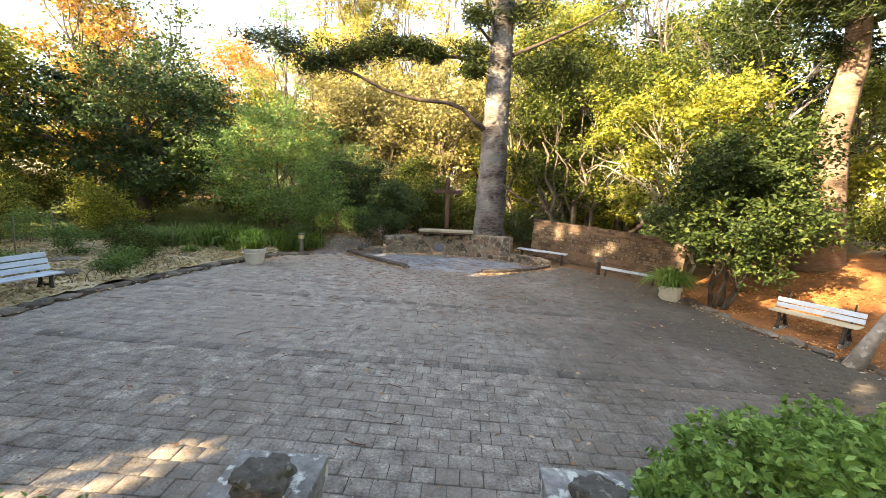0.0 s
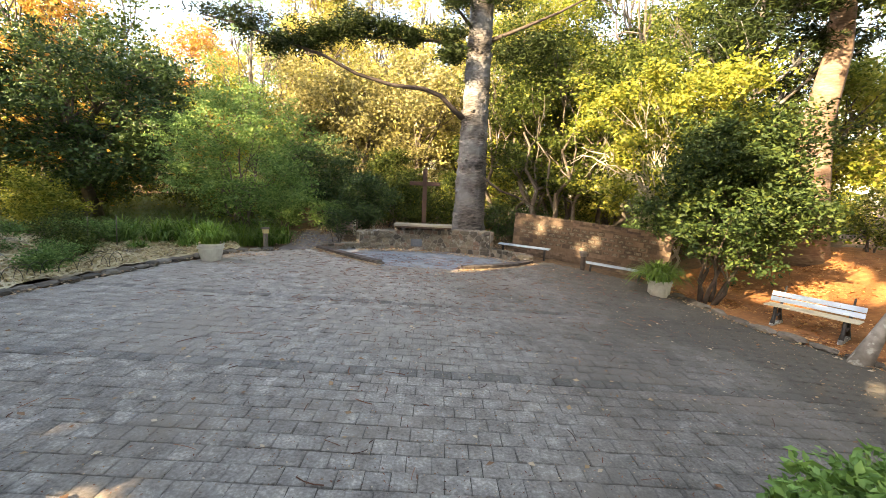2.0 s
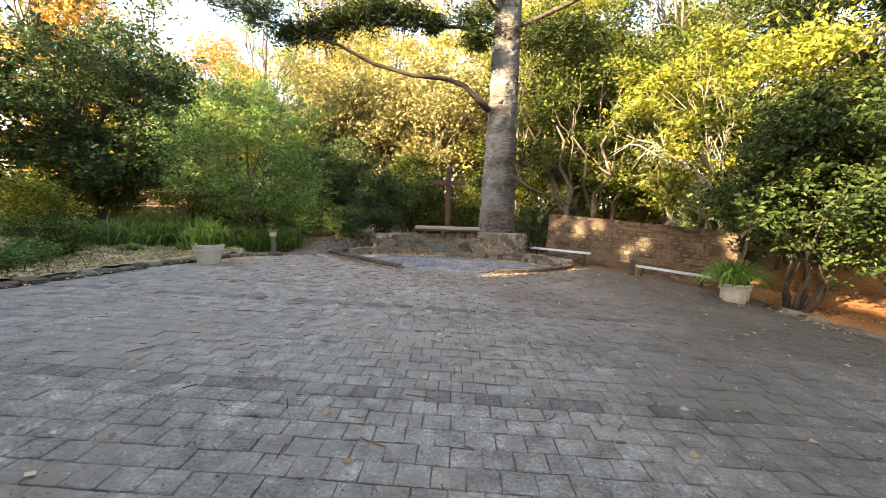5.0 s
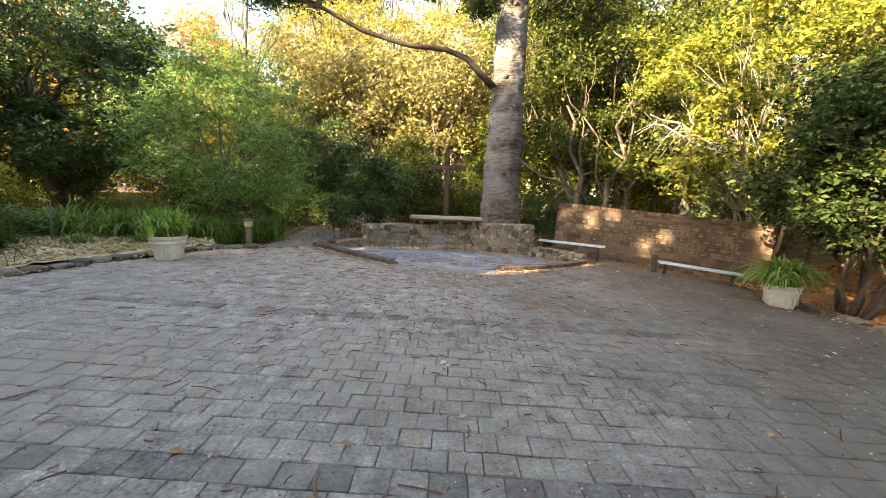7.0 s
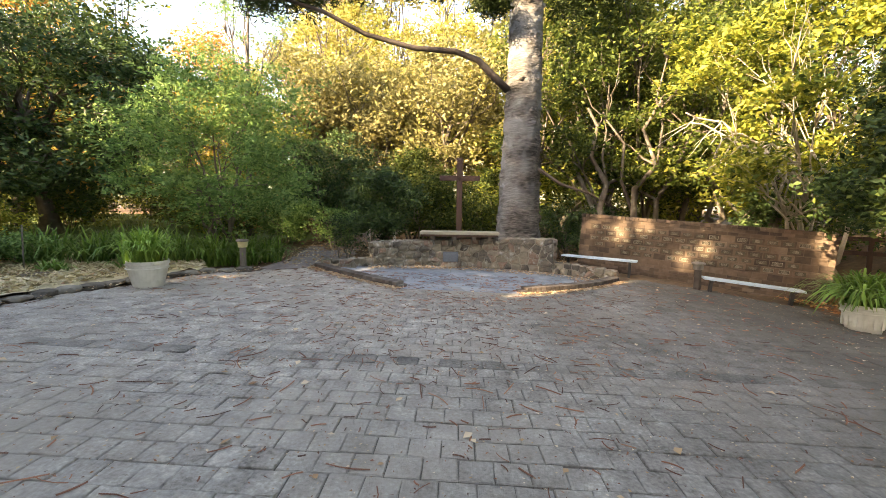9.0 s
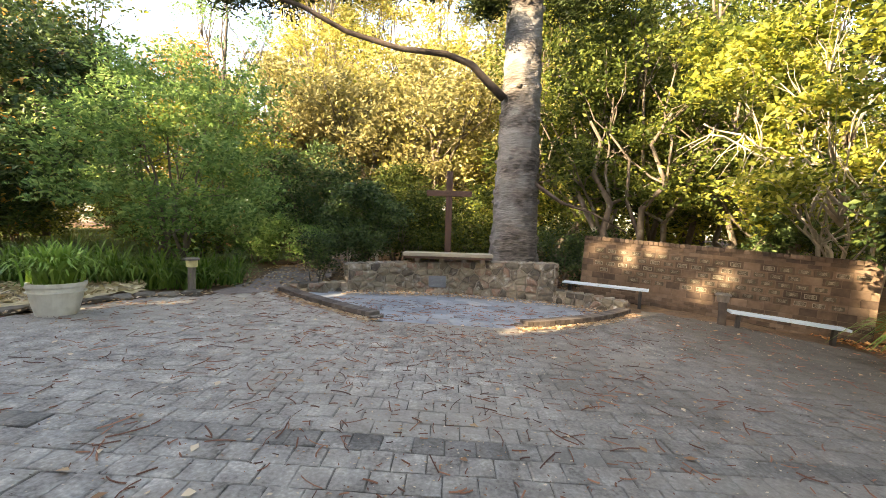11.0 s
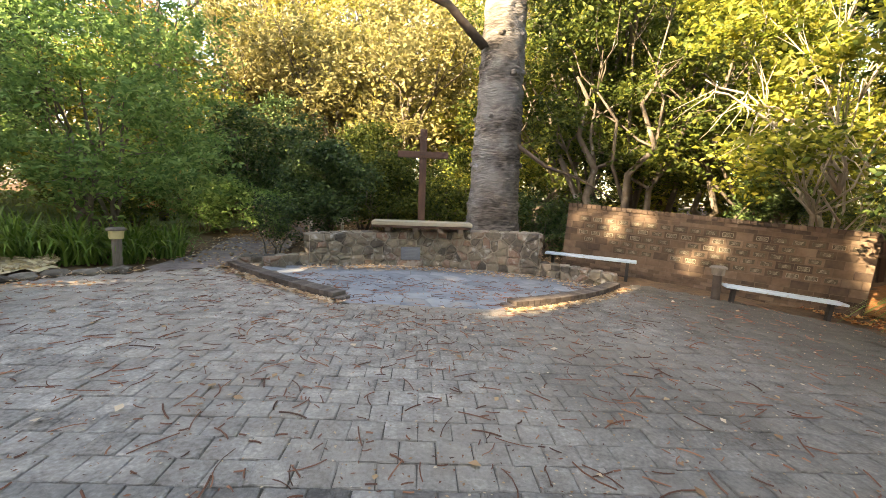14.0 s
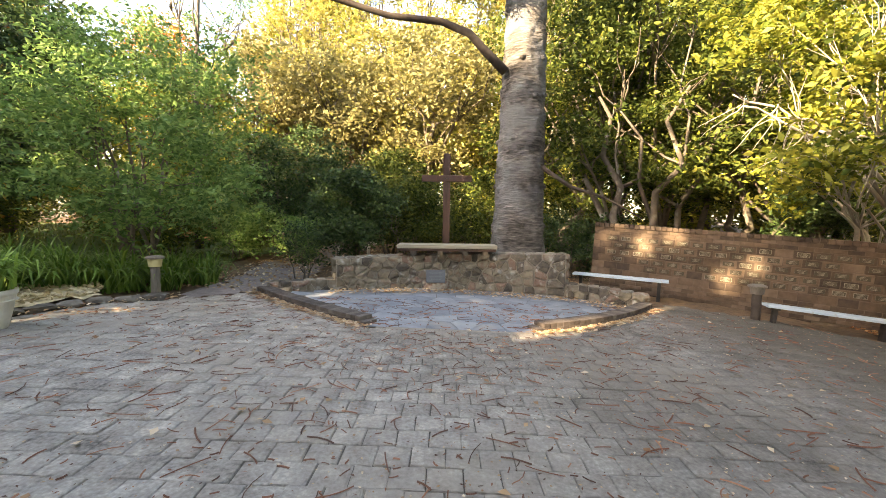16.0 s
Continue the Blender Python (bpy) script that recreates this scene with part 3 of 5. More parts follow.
BANK = [(7.5, 13.2), (7.6, 11.0), (8.1, 9.6), (8.6, 8.3), (9.0, 5.0), (17, 4), (18, 18), (9.0, 17.0), (8.4, 14.9)]
tagged(grid_sheet("leaf_bank", in_poly(BANK), 7, 18, 4, 18, 0.15, 0.0, M_RUST, 0.05), "bank covered with rusty orange leaf litter", "leaf litter", kind="structure")

court = new("pavement")
tagged(court, "weathered grey concrete pavers in running bond", "pavement", kind="structure")
bed = grid_sheet("joint_bed", in_court, -8.6, 9.0, 2.6, 16.8, 0.1, -0.018, M_JOINT)
bed.parent = court

# terrace behind the court with the flight down to it
terrace = new("terrace")
tagged(terrace, "raised masonry terrace above the court", "terrace", kind="structure")
part("terrace_deck", boxed(-14, 14, -16, 0.9, 0.2, 1.06), M_RENDER, terrace)
part("retaining_wall", boxed(-14, -0.42, 0.9, 2.3, -0.6, 0.72, 0.02), M_RENDER, terrace)
part("retaining_wall", boxed(0.98, 14, 0.9, 2.3, -0.9, 0.62, 0.02), M_RENDER, terrace)
steps = new("steps")
tagged(steps, "stone steps down from the terrace", "steps", kind="structure")
for i in range(5):
    part("step", boxed(-0.416, 0.976, 0.903 + 0.31 * i, 0.9 + 0.31 * (i + 1), -0.3, 1.06 - 0.177 * (i + 1), 0.012), M_CAP, steps)


def pier(x0, x1, y0, y1, top, seed):
    """Square stone pier with a lichen-covered cap and a rough knob set in it."""
    cx, cy = (x0 + x1) / 2, (y0 + y1) / 2
    e = empty("gate_pier", cx, cy, None, 0, "square stone pier with a lichen-spotted cap", "pier", "piers at the foot of the steps")
    w, d, z = (x1 - x0) / 2, (y1 - y0) / 2, top - gz(cx, cy)
    part("shaft", boxed(-w + 0.03, w - 0.03, -d + 0.03, d - 0.03, -0.25, z - 0.16, 0.015), M_RENDER, e)
    bm = bmesh.new()
    box(bm, -w, w, -d, d, z - 0.157, z, 0.02)
    part("cap", bm, M_CAP, e, "grey cap blotched with pale lichen")
    rr = random.Random(seed)
    bm = rock(rr, 0.16, 0.16, 0.11, 4)
    bmesh.ops.translate(bm, verts=bm.verts, vec=(0.0, -0.06, z + 0.03))
    part("knob", bm, M_KNOB, e, "rough mossy stone knob", True)
    bm = bmesh.new()
    turned(bm, [(0.185, z - 0.01), (0.185, z + 0.014), (0.13, z + 0.016)], 24, pose(0, -0.06, 0))
    part("collar", bm, M_CAP, e)


pier(-0.97, -0.41, 2.28, 2.80, 1.10, 4)
pier(0.94, 1.50, 2.42, 2.94, 1.01, 9)

# ---- altar wall, sanctuary and kerbs ----


def wall_line(u):
    """Plan of the altar wall's front, u metres from its first end."""
    k = u / 4.95
    x = -2.5 + 4.85 * k
    return x, 16.75 + 0.62 * math.sin(math.pi * k) + 0.12 * k


ALTAR_BASE, ALTAR_TOP = -0.03, 0.86


def rubble_wall(name, line, L, base, top_a, top_b, thick, seed, label, rows, joint):
    """Mortared rubble wall along a plan line; its top goes from top_a to top_b."""
    e = new(name)
    tagged(e, label, "stone wall", kind="structure")
    pr = random.Random(seed)
    bm = bmesh.new()
    n = max(4, int(L / 0.3))
    ring = []

    def top_at(u):
        return top_a + (top_b - top_a) * u / L

    def across(u):
        x0, y0 = line(max(0, u - 0.02))
        x1, y1 = line(min(L, u + 0.02))
        d = math.hypot(x1 - x0, y1 - y0)
        return -(y1 - y0) / d, (x1 - x0) / d

    for i in range(n + 1):
        u = L * i / n
        x, y = line(u)
        ax, ay = across(u)
        t = top_at(u) - 0.02 + pr.uniform(-0.012, 0.012)
        ring.append([bm.verts.new(c) for c in ((x + ax * 0.02, y + ay * 0.02, base - 0.3), (x + ax * 0.02, y + ay * 0.02, t), (x + ax * thick, y + ay * thick, t), (x + ax * thick, y + ay * thick, base - 0.3))])
    for a, b in zip(ring, ring[1:]):
        for k in range(4):
            bm.faces.new((a[k], b[k], b[(k + 1) % 4], a[(k + 1) % 4]))
    bm.faces.new(ring[0])
    bm.faces.new(ring[-1][::-1])
    part("mortar_core", bm, M_MORTAR, e)
    Hh = max(top_a, top_b) - base
    sites = []
    for j in range(rows):
        u = pr.uniform(0.0, 0.2)
        while u < L:
            sites.append((min(L - 0.03, u + pr.uniform(-0.06, 0.06)), Hh * (j + 0.5) / rows + pr.uniform(-0.06, 0.06)))
            u += pr.uniform(0.11, 0.36)

    def place(u, v, d):
        u = max(0, min(L, u))
        x, y = line(u)
        ax, ay = across(u)
        return x + ax * (0.02 - d), y + ay * (0.02 - d), base + v * (top_at(u) - base) / Hh

    for p, poly in cells(sites, (0, L, 0, Hh), 0.75):
        if len(poly) > 2:
            part("stone", stone_from(poly, p, joint, 0.02, 0.034, place, pr), M_STONE, e)
    m = int(L / 0.21)
    for k in range(m):
        u = (k + 0.5) * L / m
        x, y = line(u)
        ax, ay = across(u)
        ob = link("coping_stone", rock(pr, 0.125, thick * 0.55, 0.035), M_STONE, e)
        ob.matrix_local = pose(x + ax * thick * 0.5, y + ay * thick * 0.5, top_at(u) - 0.012, 0, 0, math.degrees(math.atan2(-ax, ay)))
    for u in (0, L):
        x, y = line(u)
        ax, ay = across(u)
        for j in range(rows):
            ob = link("stone", rock(pr, 0.07, thick * 0.5, 0.6 * Hh / rows), M_STONE, e)
            ob.matrix_local = pose(x + ax * thick * 0.5, y + ay * thick * 0.5, base + (top_at(u) - base) * (j + 0.45) / rows, 0, 0, math.degrees(math.atan2(-ax, ay)))
    return e


rubble_wall("stone_wall", wall_line, 4.95, ALTAR_BASE, 0.72, 0.87, 0.5, 12, "low rubble stone wall with raised pale mortar", 5, 0.016)


def sanctuary():
    e = new("sanctuary_floor")
    tagged(e, "blue-grey crazy slate paving before the altar", "slate paving", kind="structure")
    b = grid_sheet("mortar_bed", in_sanct, -4.2, 4.2, 13.6, 17.8, 0.1, -0.014, M_JOINT)
    b.parent = e
    part("mortar_strip", boxed(-1.22, 1.04, 13.84, 14.03, -0.06, -0.006, 0.0, pose(0, 0, 0, 0, 1.5, 0)), M_MORTAR, e)
    pr = random.Random(33)
    sites = []
    for j in range(11):
        for i in range(20):
            p = (-3.9 + 0.40 * i + pr.uniform(-0.15, 0.15), 13.9 + 0.34 * j + pr.uniform(-0.13, 0.13))
            if in_sanct(np.array(p[0]), np.array(p[1])):
                sites.append(p)
    def place(x, y, d):
        return x, y, gz(x, y, -0.018 + d)
    for p, poly in cells(sites, (-3.9, 3.8, 13.95, 17.35), 1.2):
        poly = [(x, max(y, 13.98)) for x, y in poly]
        if len(poly) > 2 and all(math.hypot(a[0] - p[0], a[1] - p[1]) < 0.75 for a in poly):
            part("slate", stone_from(poly, p, 0.007, 0.012, 0.003, place, pr), M_SLATE, e)


sanctuary()


def arc_point(side, k):
    """Middle line of the curved kerb on one side, k from its tip to its far end."""
    if side < 0:
        a, b, c = Vector((-1.32, 14.12)), Vector((-2.55, 14.95)), Vector((-3.85, 16.28))
    else:
        a, b, c = Vector((1.08, 14.12)), Vector((2.75, 14.85)), Vector((3.72, 16.12))
    return a * (1 - k) ** 2 + b * 2 * k * (1 - k) + c * k * k


def kerb(side):
    e = new("kerb")
    tagged(e, "curved double-course brick kerb with stepped end", "kerb", kind="structure")
    for course in range(2):
        n = 30
        for i in range(n - course * 1):
            k0 = (i + course * 1.0) / n
            p, q = arc_point(side, k0), arc_point(side, min(1, k0 + 0.03))
            d = (q - p)
            yaw = math.degrees(math.atan2(d.y, d.x)) if d.length else 0
            bm = boxed(0.0, 0.107, -0.125, 0.125, -0.05 if course == 0 else 0.003, 0.0 if course == 0 else 0.062, 0.006)
            z = gz(p.x, p.y) + 0.045
            ob = link("brick", bm, M_KERB, e)
            ob.matrix_local = pose(p.x, p.y, z, random.uniform(-0.8, 0.8), random.uniform(-0.8, 0.8), yaw)
    base = []
    for i in range(25):
        p = arc_point(side, i / 24)
        base.append(Vector((p.x, p.y, gz(p.x, p.y) + 0.012)))
    tubes("footing", [(base, [0.035] * 25)], M_MORTAR, e, 6, 0)


kerb(-1)
kerb(1)


def straight(a, b, c):
    """A bent plan line through three points, by length."""
    l1, l2 = math.hypot(b[0] - a[0], b[1] - a[1]), math.hypot(c[0] - b[0], c[1] - b[1])

    def f(u):
        k = u / (l1 + l2)
        p = [a[i] * (1 - k) ** 2 + b[i] * 2 * k * (1 - k) + c[i] * k * k for i in (0, 1)]
        return p[0], p[1]
    return f, l1 + l2


f, l = straight((-3.8, 16.42), (-3.1, 16.5), (-2.5, 16.82))
rubble_wall("stone_edging", f, l, -0.02, 0.26, 0.30, 0.26, 31, "low mortared stone edging beside the sanctuary", 2, 0.012)
f, l = straight((2.4, 16.85), (3.1, 16.75), (3.72, 16.2))
rubble_wall("stone_edging", f, l, -0.13, 0.24, 0.14, 0.28, 32, "low mortared stone edging beside the sanctuary", 2, 0.012)


def altar_slab():
    e = empty("altar", -0.18, 17.45, ALTAR_TOP - 0.01, 0, "timber altar top on short bearers over stone", "altar")
    bm = bmesh.new()
    box(bm, -1.10, 1.10, -0.33, 0.33, 0.085, 0.165, 0.012)
    part("tabletop", bm, M_ALTAR, e, "pale worn timber top")
    part("fascia", boxed(-1.07, 1.07, -0.31, -0.27, 0.03, 0.084, 0.004), M_DARKWOOD, e)
    for x in (-0.75, -0.15, 0.4, 0.85):
        part("bearer", boxed(x - 0.06, x + 0.06, -0.26, 0.26, -0.06, 0.084, 0.008), M_POST, e)


altar_slab()


def cross():
    e = empty("cross", -0.2, 18.25, None, 0, "plain dark-stained timber cross behind the wall", "cross")
    e.matrix_basis = pose(-0.2, 18.25, gz(-0.2, 18.25), 0, 0, 0)
    part("post", boxed(-0.085, 0.085, -0.075, 0.075, -0.3, 3.14, 0.012), M_DARKWOOD, e)
    part("crossbar", boxed(-0.60, 0.60, -0.10, -0.077, 2.47, 2.62, 0.008), M_DARKWOOD, e)
    part("crossbar_back", boxed(-0.60, 0.60, -0.074, 0.06, 2.475, 2.615, 0.008), M_DARKWOOD, e)
    for x in (-0.04, 0.04):
        bm = bmesh.new()
        turned(bm, [(0.014, 0), (0.014, 0.012), (0.006, 0.016)], 10, pose(x, -0.10, 2.545, 90))
        part("bolt", bm, M_IRON, e)


cross()


def plate():
    x, y = wall_line(2.12)
    e = empty("memorial_plate", x, y - 0.16, gz(x, y) - 0.06, 3, "dark slate plate on a small stone plinth", "plaque")
    bm = rock(random.Random(8), 0.31, 0.14, 0.24)
    bmesh.ops.translate(bm, verts=bm.verts, vec=(0, 0.05, 0.1))
    part("plinth", bm, M_STONE, e, smooth_faces=True)
    m = pose(0, -0.03, 0.36, -14)
    part("plate", boxed(-0.21, 0.21, -0.02, 0.02, -0.14, 0.14, 0.006, m), M_SIGN, e)
    for k in range(7):
        w = 0.15 - 0.02 * (k % 3)
        part("line", boxed(-w, w, -0.025, -0.0215, 0.09 - 0.032 * k - 0.005, 0.09 - 0.032 * k + 0.005, 0, m), M_LINE, e)


plate()

# ---- memorial brick wall ----
WALL_A, WALL_B = Vector((3.55, 18.55)), Vector((8.35, 15.25))


def brick_wall():
    d = WALL_B - WALL_A
    L = d.length
    za, zb = 1.56, 1.23
    e = new("memorial_wall")
    slope = math.degrees(math.atan2(za - zb, L))
    e.matrix_basis = pose(WALL_A.x, WALL_A.y, za, 0, 0, math.degrees(math.atan2(d.y, d.x))) @ pose(0, 0, 0, 0, slope, 0)
    tagged(e, "brown clay block wall set with rows of small plaques", "brick wall", kind="structure")
    part("mortar_core", boxed(0.004, L - 0.004, 0.01, 0.21, -2.1, -0.02), M_DARKMORTAR, e)
    pr = random.Random(21)
    shared = {}

    def piece(w, h, x, z, y0=0.0, name="block", dp=0.11):
        key = (round(w, 3), round(h, 3), dp)
        if key not in shared:
            bm = boxed(0, w, 0, dp, 0, h)
            bmesh.ops.bevel(bm, geom=[ed for ed in bm.edges if all(v.co.y < 0.01 for v in ed.verts)], offset=0.006, segments=1, affect="EDGES")
            me = bpy.data.meshes.new(name)
            bmesh.ops.recalc_face_normals(bm, faces=bm.faces)
            bm.to_mesh(me)
            bm.free()
            me.materials.append(M_BLOCK)
            shared[key] = me
        ob = new(name, shared[key])
        ob.parent = e
        ob.matrix_local = pose(x, y0 + pr.uniform(-0.003, 0.003), z)

    def course(z, h, w, off, name="block", y0=0.0, dp=0.11):
        g = 0.01
        x = -off
        while x < L - 0.01:
            a, b = max(0, x), min(L, x + w)
            if b - a > 0.03:
                piece(b - a - g, h - g, a + g / 2, z, y0, name, dp)
            x += w

    course(-0.10, 0.10, 0.115, 0, "capping_brick", -0.03, 0.27)
    z = -0.10
    for i in range(2):
        z -= 0.086
        course(z, 0.086, 0.24, 0.12 * (i % 2), "brick")
    rows = []
    for i in range(6):
        z -= 0.168
        rows.append(z)
        course(z, 0.168, 0.30, 0.15 * (i % 2))
    for i in range(5):
        z -= 0.086
        course(z, 0.086, 0.24, 0.12 * (i % 2), "brick", 0.0 if i < 1 else -0.012)
    # plaques: a band of them, thinner towards the far rows
    for r, (zr, runs) in enumerate(zip(rows[:5], ((0, 19), (1, 18), (0, 17), (2, 18), (4, 18)))):
        for k in range(runs[0], runs[1]):
            if pr.random() < 0.06:
                continue
            x = 0.30 * k - 0.15 * (r % 2) + 0.05
            if x < 0.1 or x > L - 0.3:
                continue
            p = part("plaque", boxed(0, 0.2, -0.012, 0.0, 0.035, 0.125, 0.003), M_PLAQUE, e, "small dark plaque with a pale rim")
            p.matrix_local = pose(x, 0, zr)
            bm = bmesh.new()
            for a in ((0.0, 0.2, 0.118, 0.125), (0.0, 0.2, 0.035, 0.042), (0.0, 0.007, 0.042, 0.118), (0.193, 0.2, 0.042, 0.118)):
                box(bm, a[0], a[1], -0.016, -0.0125, a[2], a[3])
            if pr.random() < 0.3:
                part("rim", bm, M_BRASS, p)
            else:
                bm.free()
            bm = bmesh.new()
            for q in range(3):
                w = pr.uniform(0.04, 0.075)
                box(bm, 0.1 - w, 0.1 + w, -0.0145, -0.0125, 0.098 - q * 0.022, 0.105 - q * 0.022)
            part("lettering", bm, M_BRASS, p)


brick_wall()

# ---- benches, pots, bollard lamps ----


def plank_bench(xa, ya, xb, yb, seat, label):
    d = Vector((xb - xa, yb - ya))
    L = d.length
    cx, cy = (xa + xb) / 2, (ya + yb) / 2
    e = empty("bench", cx, cy, gz(cx, cy), math.degrees(math.atan2(d.y, d.x)), label, "bench", "backless benches along the memorial wall")
    e.matrix_basis = e.matrix_basis @ pose(0, 0, 0, 0, math.degrees(math.atan2(gz(xa, ya) - gz(xb, yb), L)), 0)
    part("seat", boxed(-L / 2, L / 2, -0.16, 0.16, seat - 0.045, seat, 0.008), M_SLATW, e, "pale painted plank")
    for x in (-L / 2 + 0.18, L / 2 - 0.18):
        leg = part("leg", boxed(x - 0.035, x + 0.035, -0.045, 0.045, -0.1, seat - 0.047, 0.006), M_IRON, e)
        part("bracket", boxed(x - 0.03, x + 0.03, -0.14, 0.14, seat - 0.075, seat - 0.047, 0.004), M_IRON, leg)


plank_bench(2.86, 18.0, 4.66, 17.08, 0.43, "low pale plank bench on dark iron legs")
plank_bench(5.46, 15.42, 7.30, 14.86, 0.32, "low pale plank bench beside a bollard")


def park_bench(x, y, rz, L, label, seat_mat, group, backs=3):
    """Slatted park bench on cast iron ends; it faces its own -y."""
    e = empty("park_bench", x, y, gz(x, y, 0.10 if x > 0 else 0.02), rz, label, "bench", group)
    for y0, y1, z in ((-0.26, -0.135, 0.415), (-0.12, 0.005, 0.408), (0.02, 0.145, 0.41)):
        part("seat_slat", boxed(-L / 2, L / 2, y0, y1, z - 0.03, z, 0.006), seat_mat, e)
    for k in range(backs):
        m = pose(0, 0.17 + 0.045 * k, 0.50 + 0.125 * k, -18)
        part("back_slat", boxed(-L / 2, L / 2, -0.014, 0.014, -0.055, 0.055, 0.006, m), M_SLATW, e)
    for sx in (-L / 2 + 0.22, L / 2 - 0.22):
        f = tubes("iron_end", [
            ([(sx, -0.26, -0.02), (sx, -0.2, 0.1), (sx, -0.17, 0.22), (sx, -0.2, 0.36)], [0.05, 0.04, 0.036, 0.034]),
            ([(sx, -0.24, 0.365), (sx, -0.05, 0.36), (sx, 0.14, 0.36), (sx, 0.2, 0.5), (sx, 0.31, 0.82)], [0.024, 0.03, 0.032, 0.026, 0.018]),
            ([(sx, 0.26, -0.02), (sx, 0.17, 0.12), (sx, 0.12, 0.24), (sx, 0.14, 0.36)], [0.05, 0.04, 0.036, 0.034]),
            ([(sx, -0.17, 0.2), (sx, 0.0, 0.15), (sx, 0.13, 0.2)], [0.03, 0.026, 0.03]),
        ], M_IRON, e, 8, 0)
        part("foot", boxed(sx - 0.04, sx + 0.04, -0.31, 0.31, -0.25, 0.0, 0.01), M_CAP, f, "pale concrete footing")
    return e


park_bench(-8.45, 7.95, 78, 1.9, "park bench with pale blue painted slats on mulch", M_SLATW, "park benches round the court")
park_bench(8.75, 10.25, -57, 1.65, "park bench with pale blue back and bare timber seat", M_SLATY, "park benches round the court", 2)


def pot(x, y, h, r, label, plant_label, seed, n, length, ribs, arch, leaf_mat):
    e = empty("flower_pot", x, y, None, 0, label, "plant pot", "white pots at the edge of the court")
    bm = bmesh.new()
    turned(bm, [(r * 0.66, -0.03), (r * 0.7, 0.02), (r * 0.82, h * 0.4), (r * 0.94, h * 0.84), (r * 0.97, h * 0.86), (r, h * 0.9), (r, h), (r * 0.9, h), (r * 0.86, h * 0.9)], 32)
    part("body", bm, M_POT, e, smooth_faces=False)
    bm = bmesh.new()
    turned(bm, [(r * 0.985, h * 0.70), (r * 0.99, h * 0.715), (r * 0.985, h * 0.73)], 32)
    part("band", bm, M_POT, e)
    if ribs:
        for k in range(14):
            a = 2 * math.pi * k / 14
            m = pose(0, 0, 0, 0, 0, math.degrees(a))
            part("rib", boxed(r * 0.79, r * 0.87, -0.03, 0.03, h * 0.16, h * 0.66, 0.012, m), M_POT, e)
    bm = bmesh.new()
    turned(bm, [(r * 0.86, h * 0.905), (r * 0.85, h * 0.93), (r * 0.3, h * 0.96)], 20)
    part("soil", bm, M_SOIL, e)
    strap_clump("potted_plant", x, y, n, length, leaf_mat, seed, plant_label, gz(x, y, h * 0.93), "plant", "plants in the white pots", arch=arch)


pot(-6.02, 13.12, 0.48, 0.36, "tapered white pot with a banded rim", "strappy green lily filling a white pot", 3, 460, 0.80, False, 1.1, L_LILY)
pot(6.62, 12.7, 0.45, 0.33, "ribbed white urn with worn glaze", "arching dark green strap plant in a ribbed urn", 4, 480, 0.88, True, 1.7, L_STRAP)


def bollard(x, y, h, label, cap_mat, post_mat=None):
    e = empty("bollard_lamp", x, y, None, 0, label, "bollard lamp", "bollard lamps at the court's edge")
    bm = bmesh.new()
    turned(bm, [(0.075, -0.2), (0.075, h * 0.72), (0.065, h * 0.73)], 18)
    part("post", bm, post_mat or M_POST, e)
    bm = bmesh.new()
    turned(bm, [(0.10, h * 0.732), (0.105, h * 0.75), (0.115, h * 0.92), (0.10, h * 0.925)], 18)
    part("lens", bm, cap_mat, e)
    bm = bmesh.new()
    turned(bm, [(0.11, h * 0.927), (0.15, h * 0.93), (0.15, h * 0.97), (0.12, h), (0.03, h * 1.01)], 18)
    part("hood", bm, M_POST, e)


bollard(-5.42, 15.45, 0.72, "timber bollard lamp with an amber lens", M_LENS)
bollard(5.42, 15.5, 0.64, "dark weathered bollard lamp in front of the wall", M_POST, M_DARKBARK)

# ---- stone edging of the garden bed ----
EDGE_L = [(-7.95, 4.0), (-7.75, 6.0), (-7.68, 7.2), (-7.66, 8.2), (-7.5, 9.45), (-7.14, 10.65), (-6.85, 12.55), (-6.0, 14.6), (-5.15, 15.35)]
EDGE_R = [(7.35, 13.1), (7.35, 12.2), (7.55, 10.5), (8.05, 9.5), (8.45, 8.3), (8.8, 6.0)]


def edging(points, h, seed, label, size):
    pr = random.Random(seed)
    for a, b in zip(points, points[1:]):
        L = math.hypot(b[0] - a[0], b[1] - a[1])
        n = max(1, int(L / size))
        for i in range(n):
            k = (i + 0.5) / n
            x, y = a[0] + (b[0] - a[0]) * k + pr.uniform(-0.03, 0.03), a[1] + (b[1] - a[1]) * k
            ob = link("edging_stone", rock(pr, size * 0.66, pr.uniform(0.12, 0.18), h * pr.uniform(0.8, 1.25)), M_EDGE)
            ob.matrix_basis = pose(x, y, gz(x, y, h * 0.28), 0, 0, math.degrees(math.atan2(b[1] - a[1], b[0] - a[0])) + pr.uniform(-10, 10))
            tagged(ob, label, "stone", "edging stones round the court")


edging(EDGE_L, 0.085, 41, "rough brown edging stone along the bed", 0.33)
edging(EDGE_R, 0.09, 42, "half-buried flat edging stone among leaves", 0.45)

# ---- big pine by the altar ----


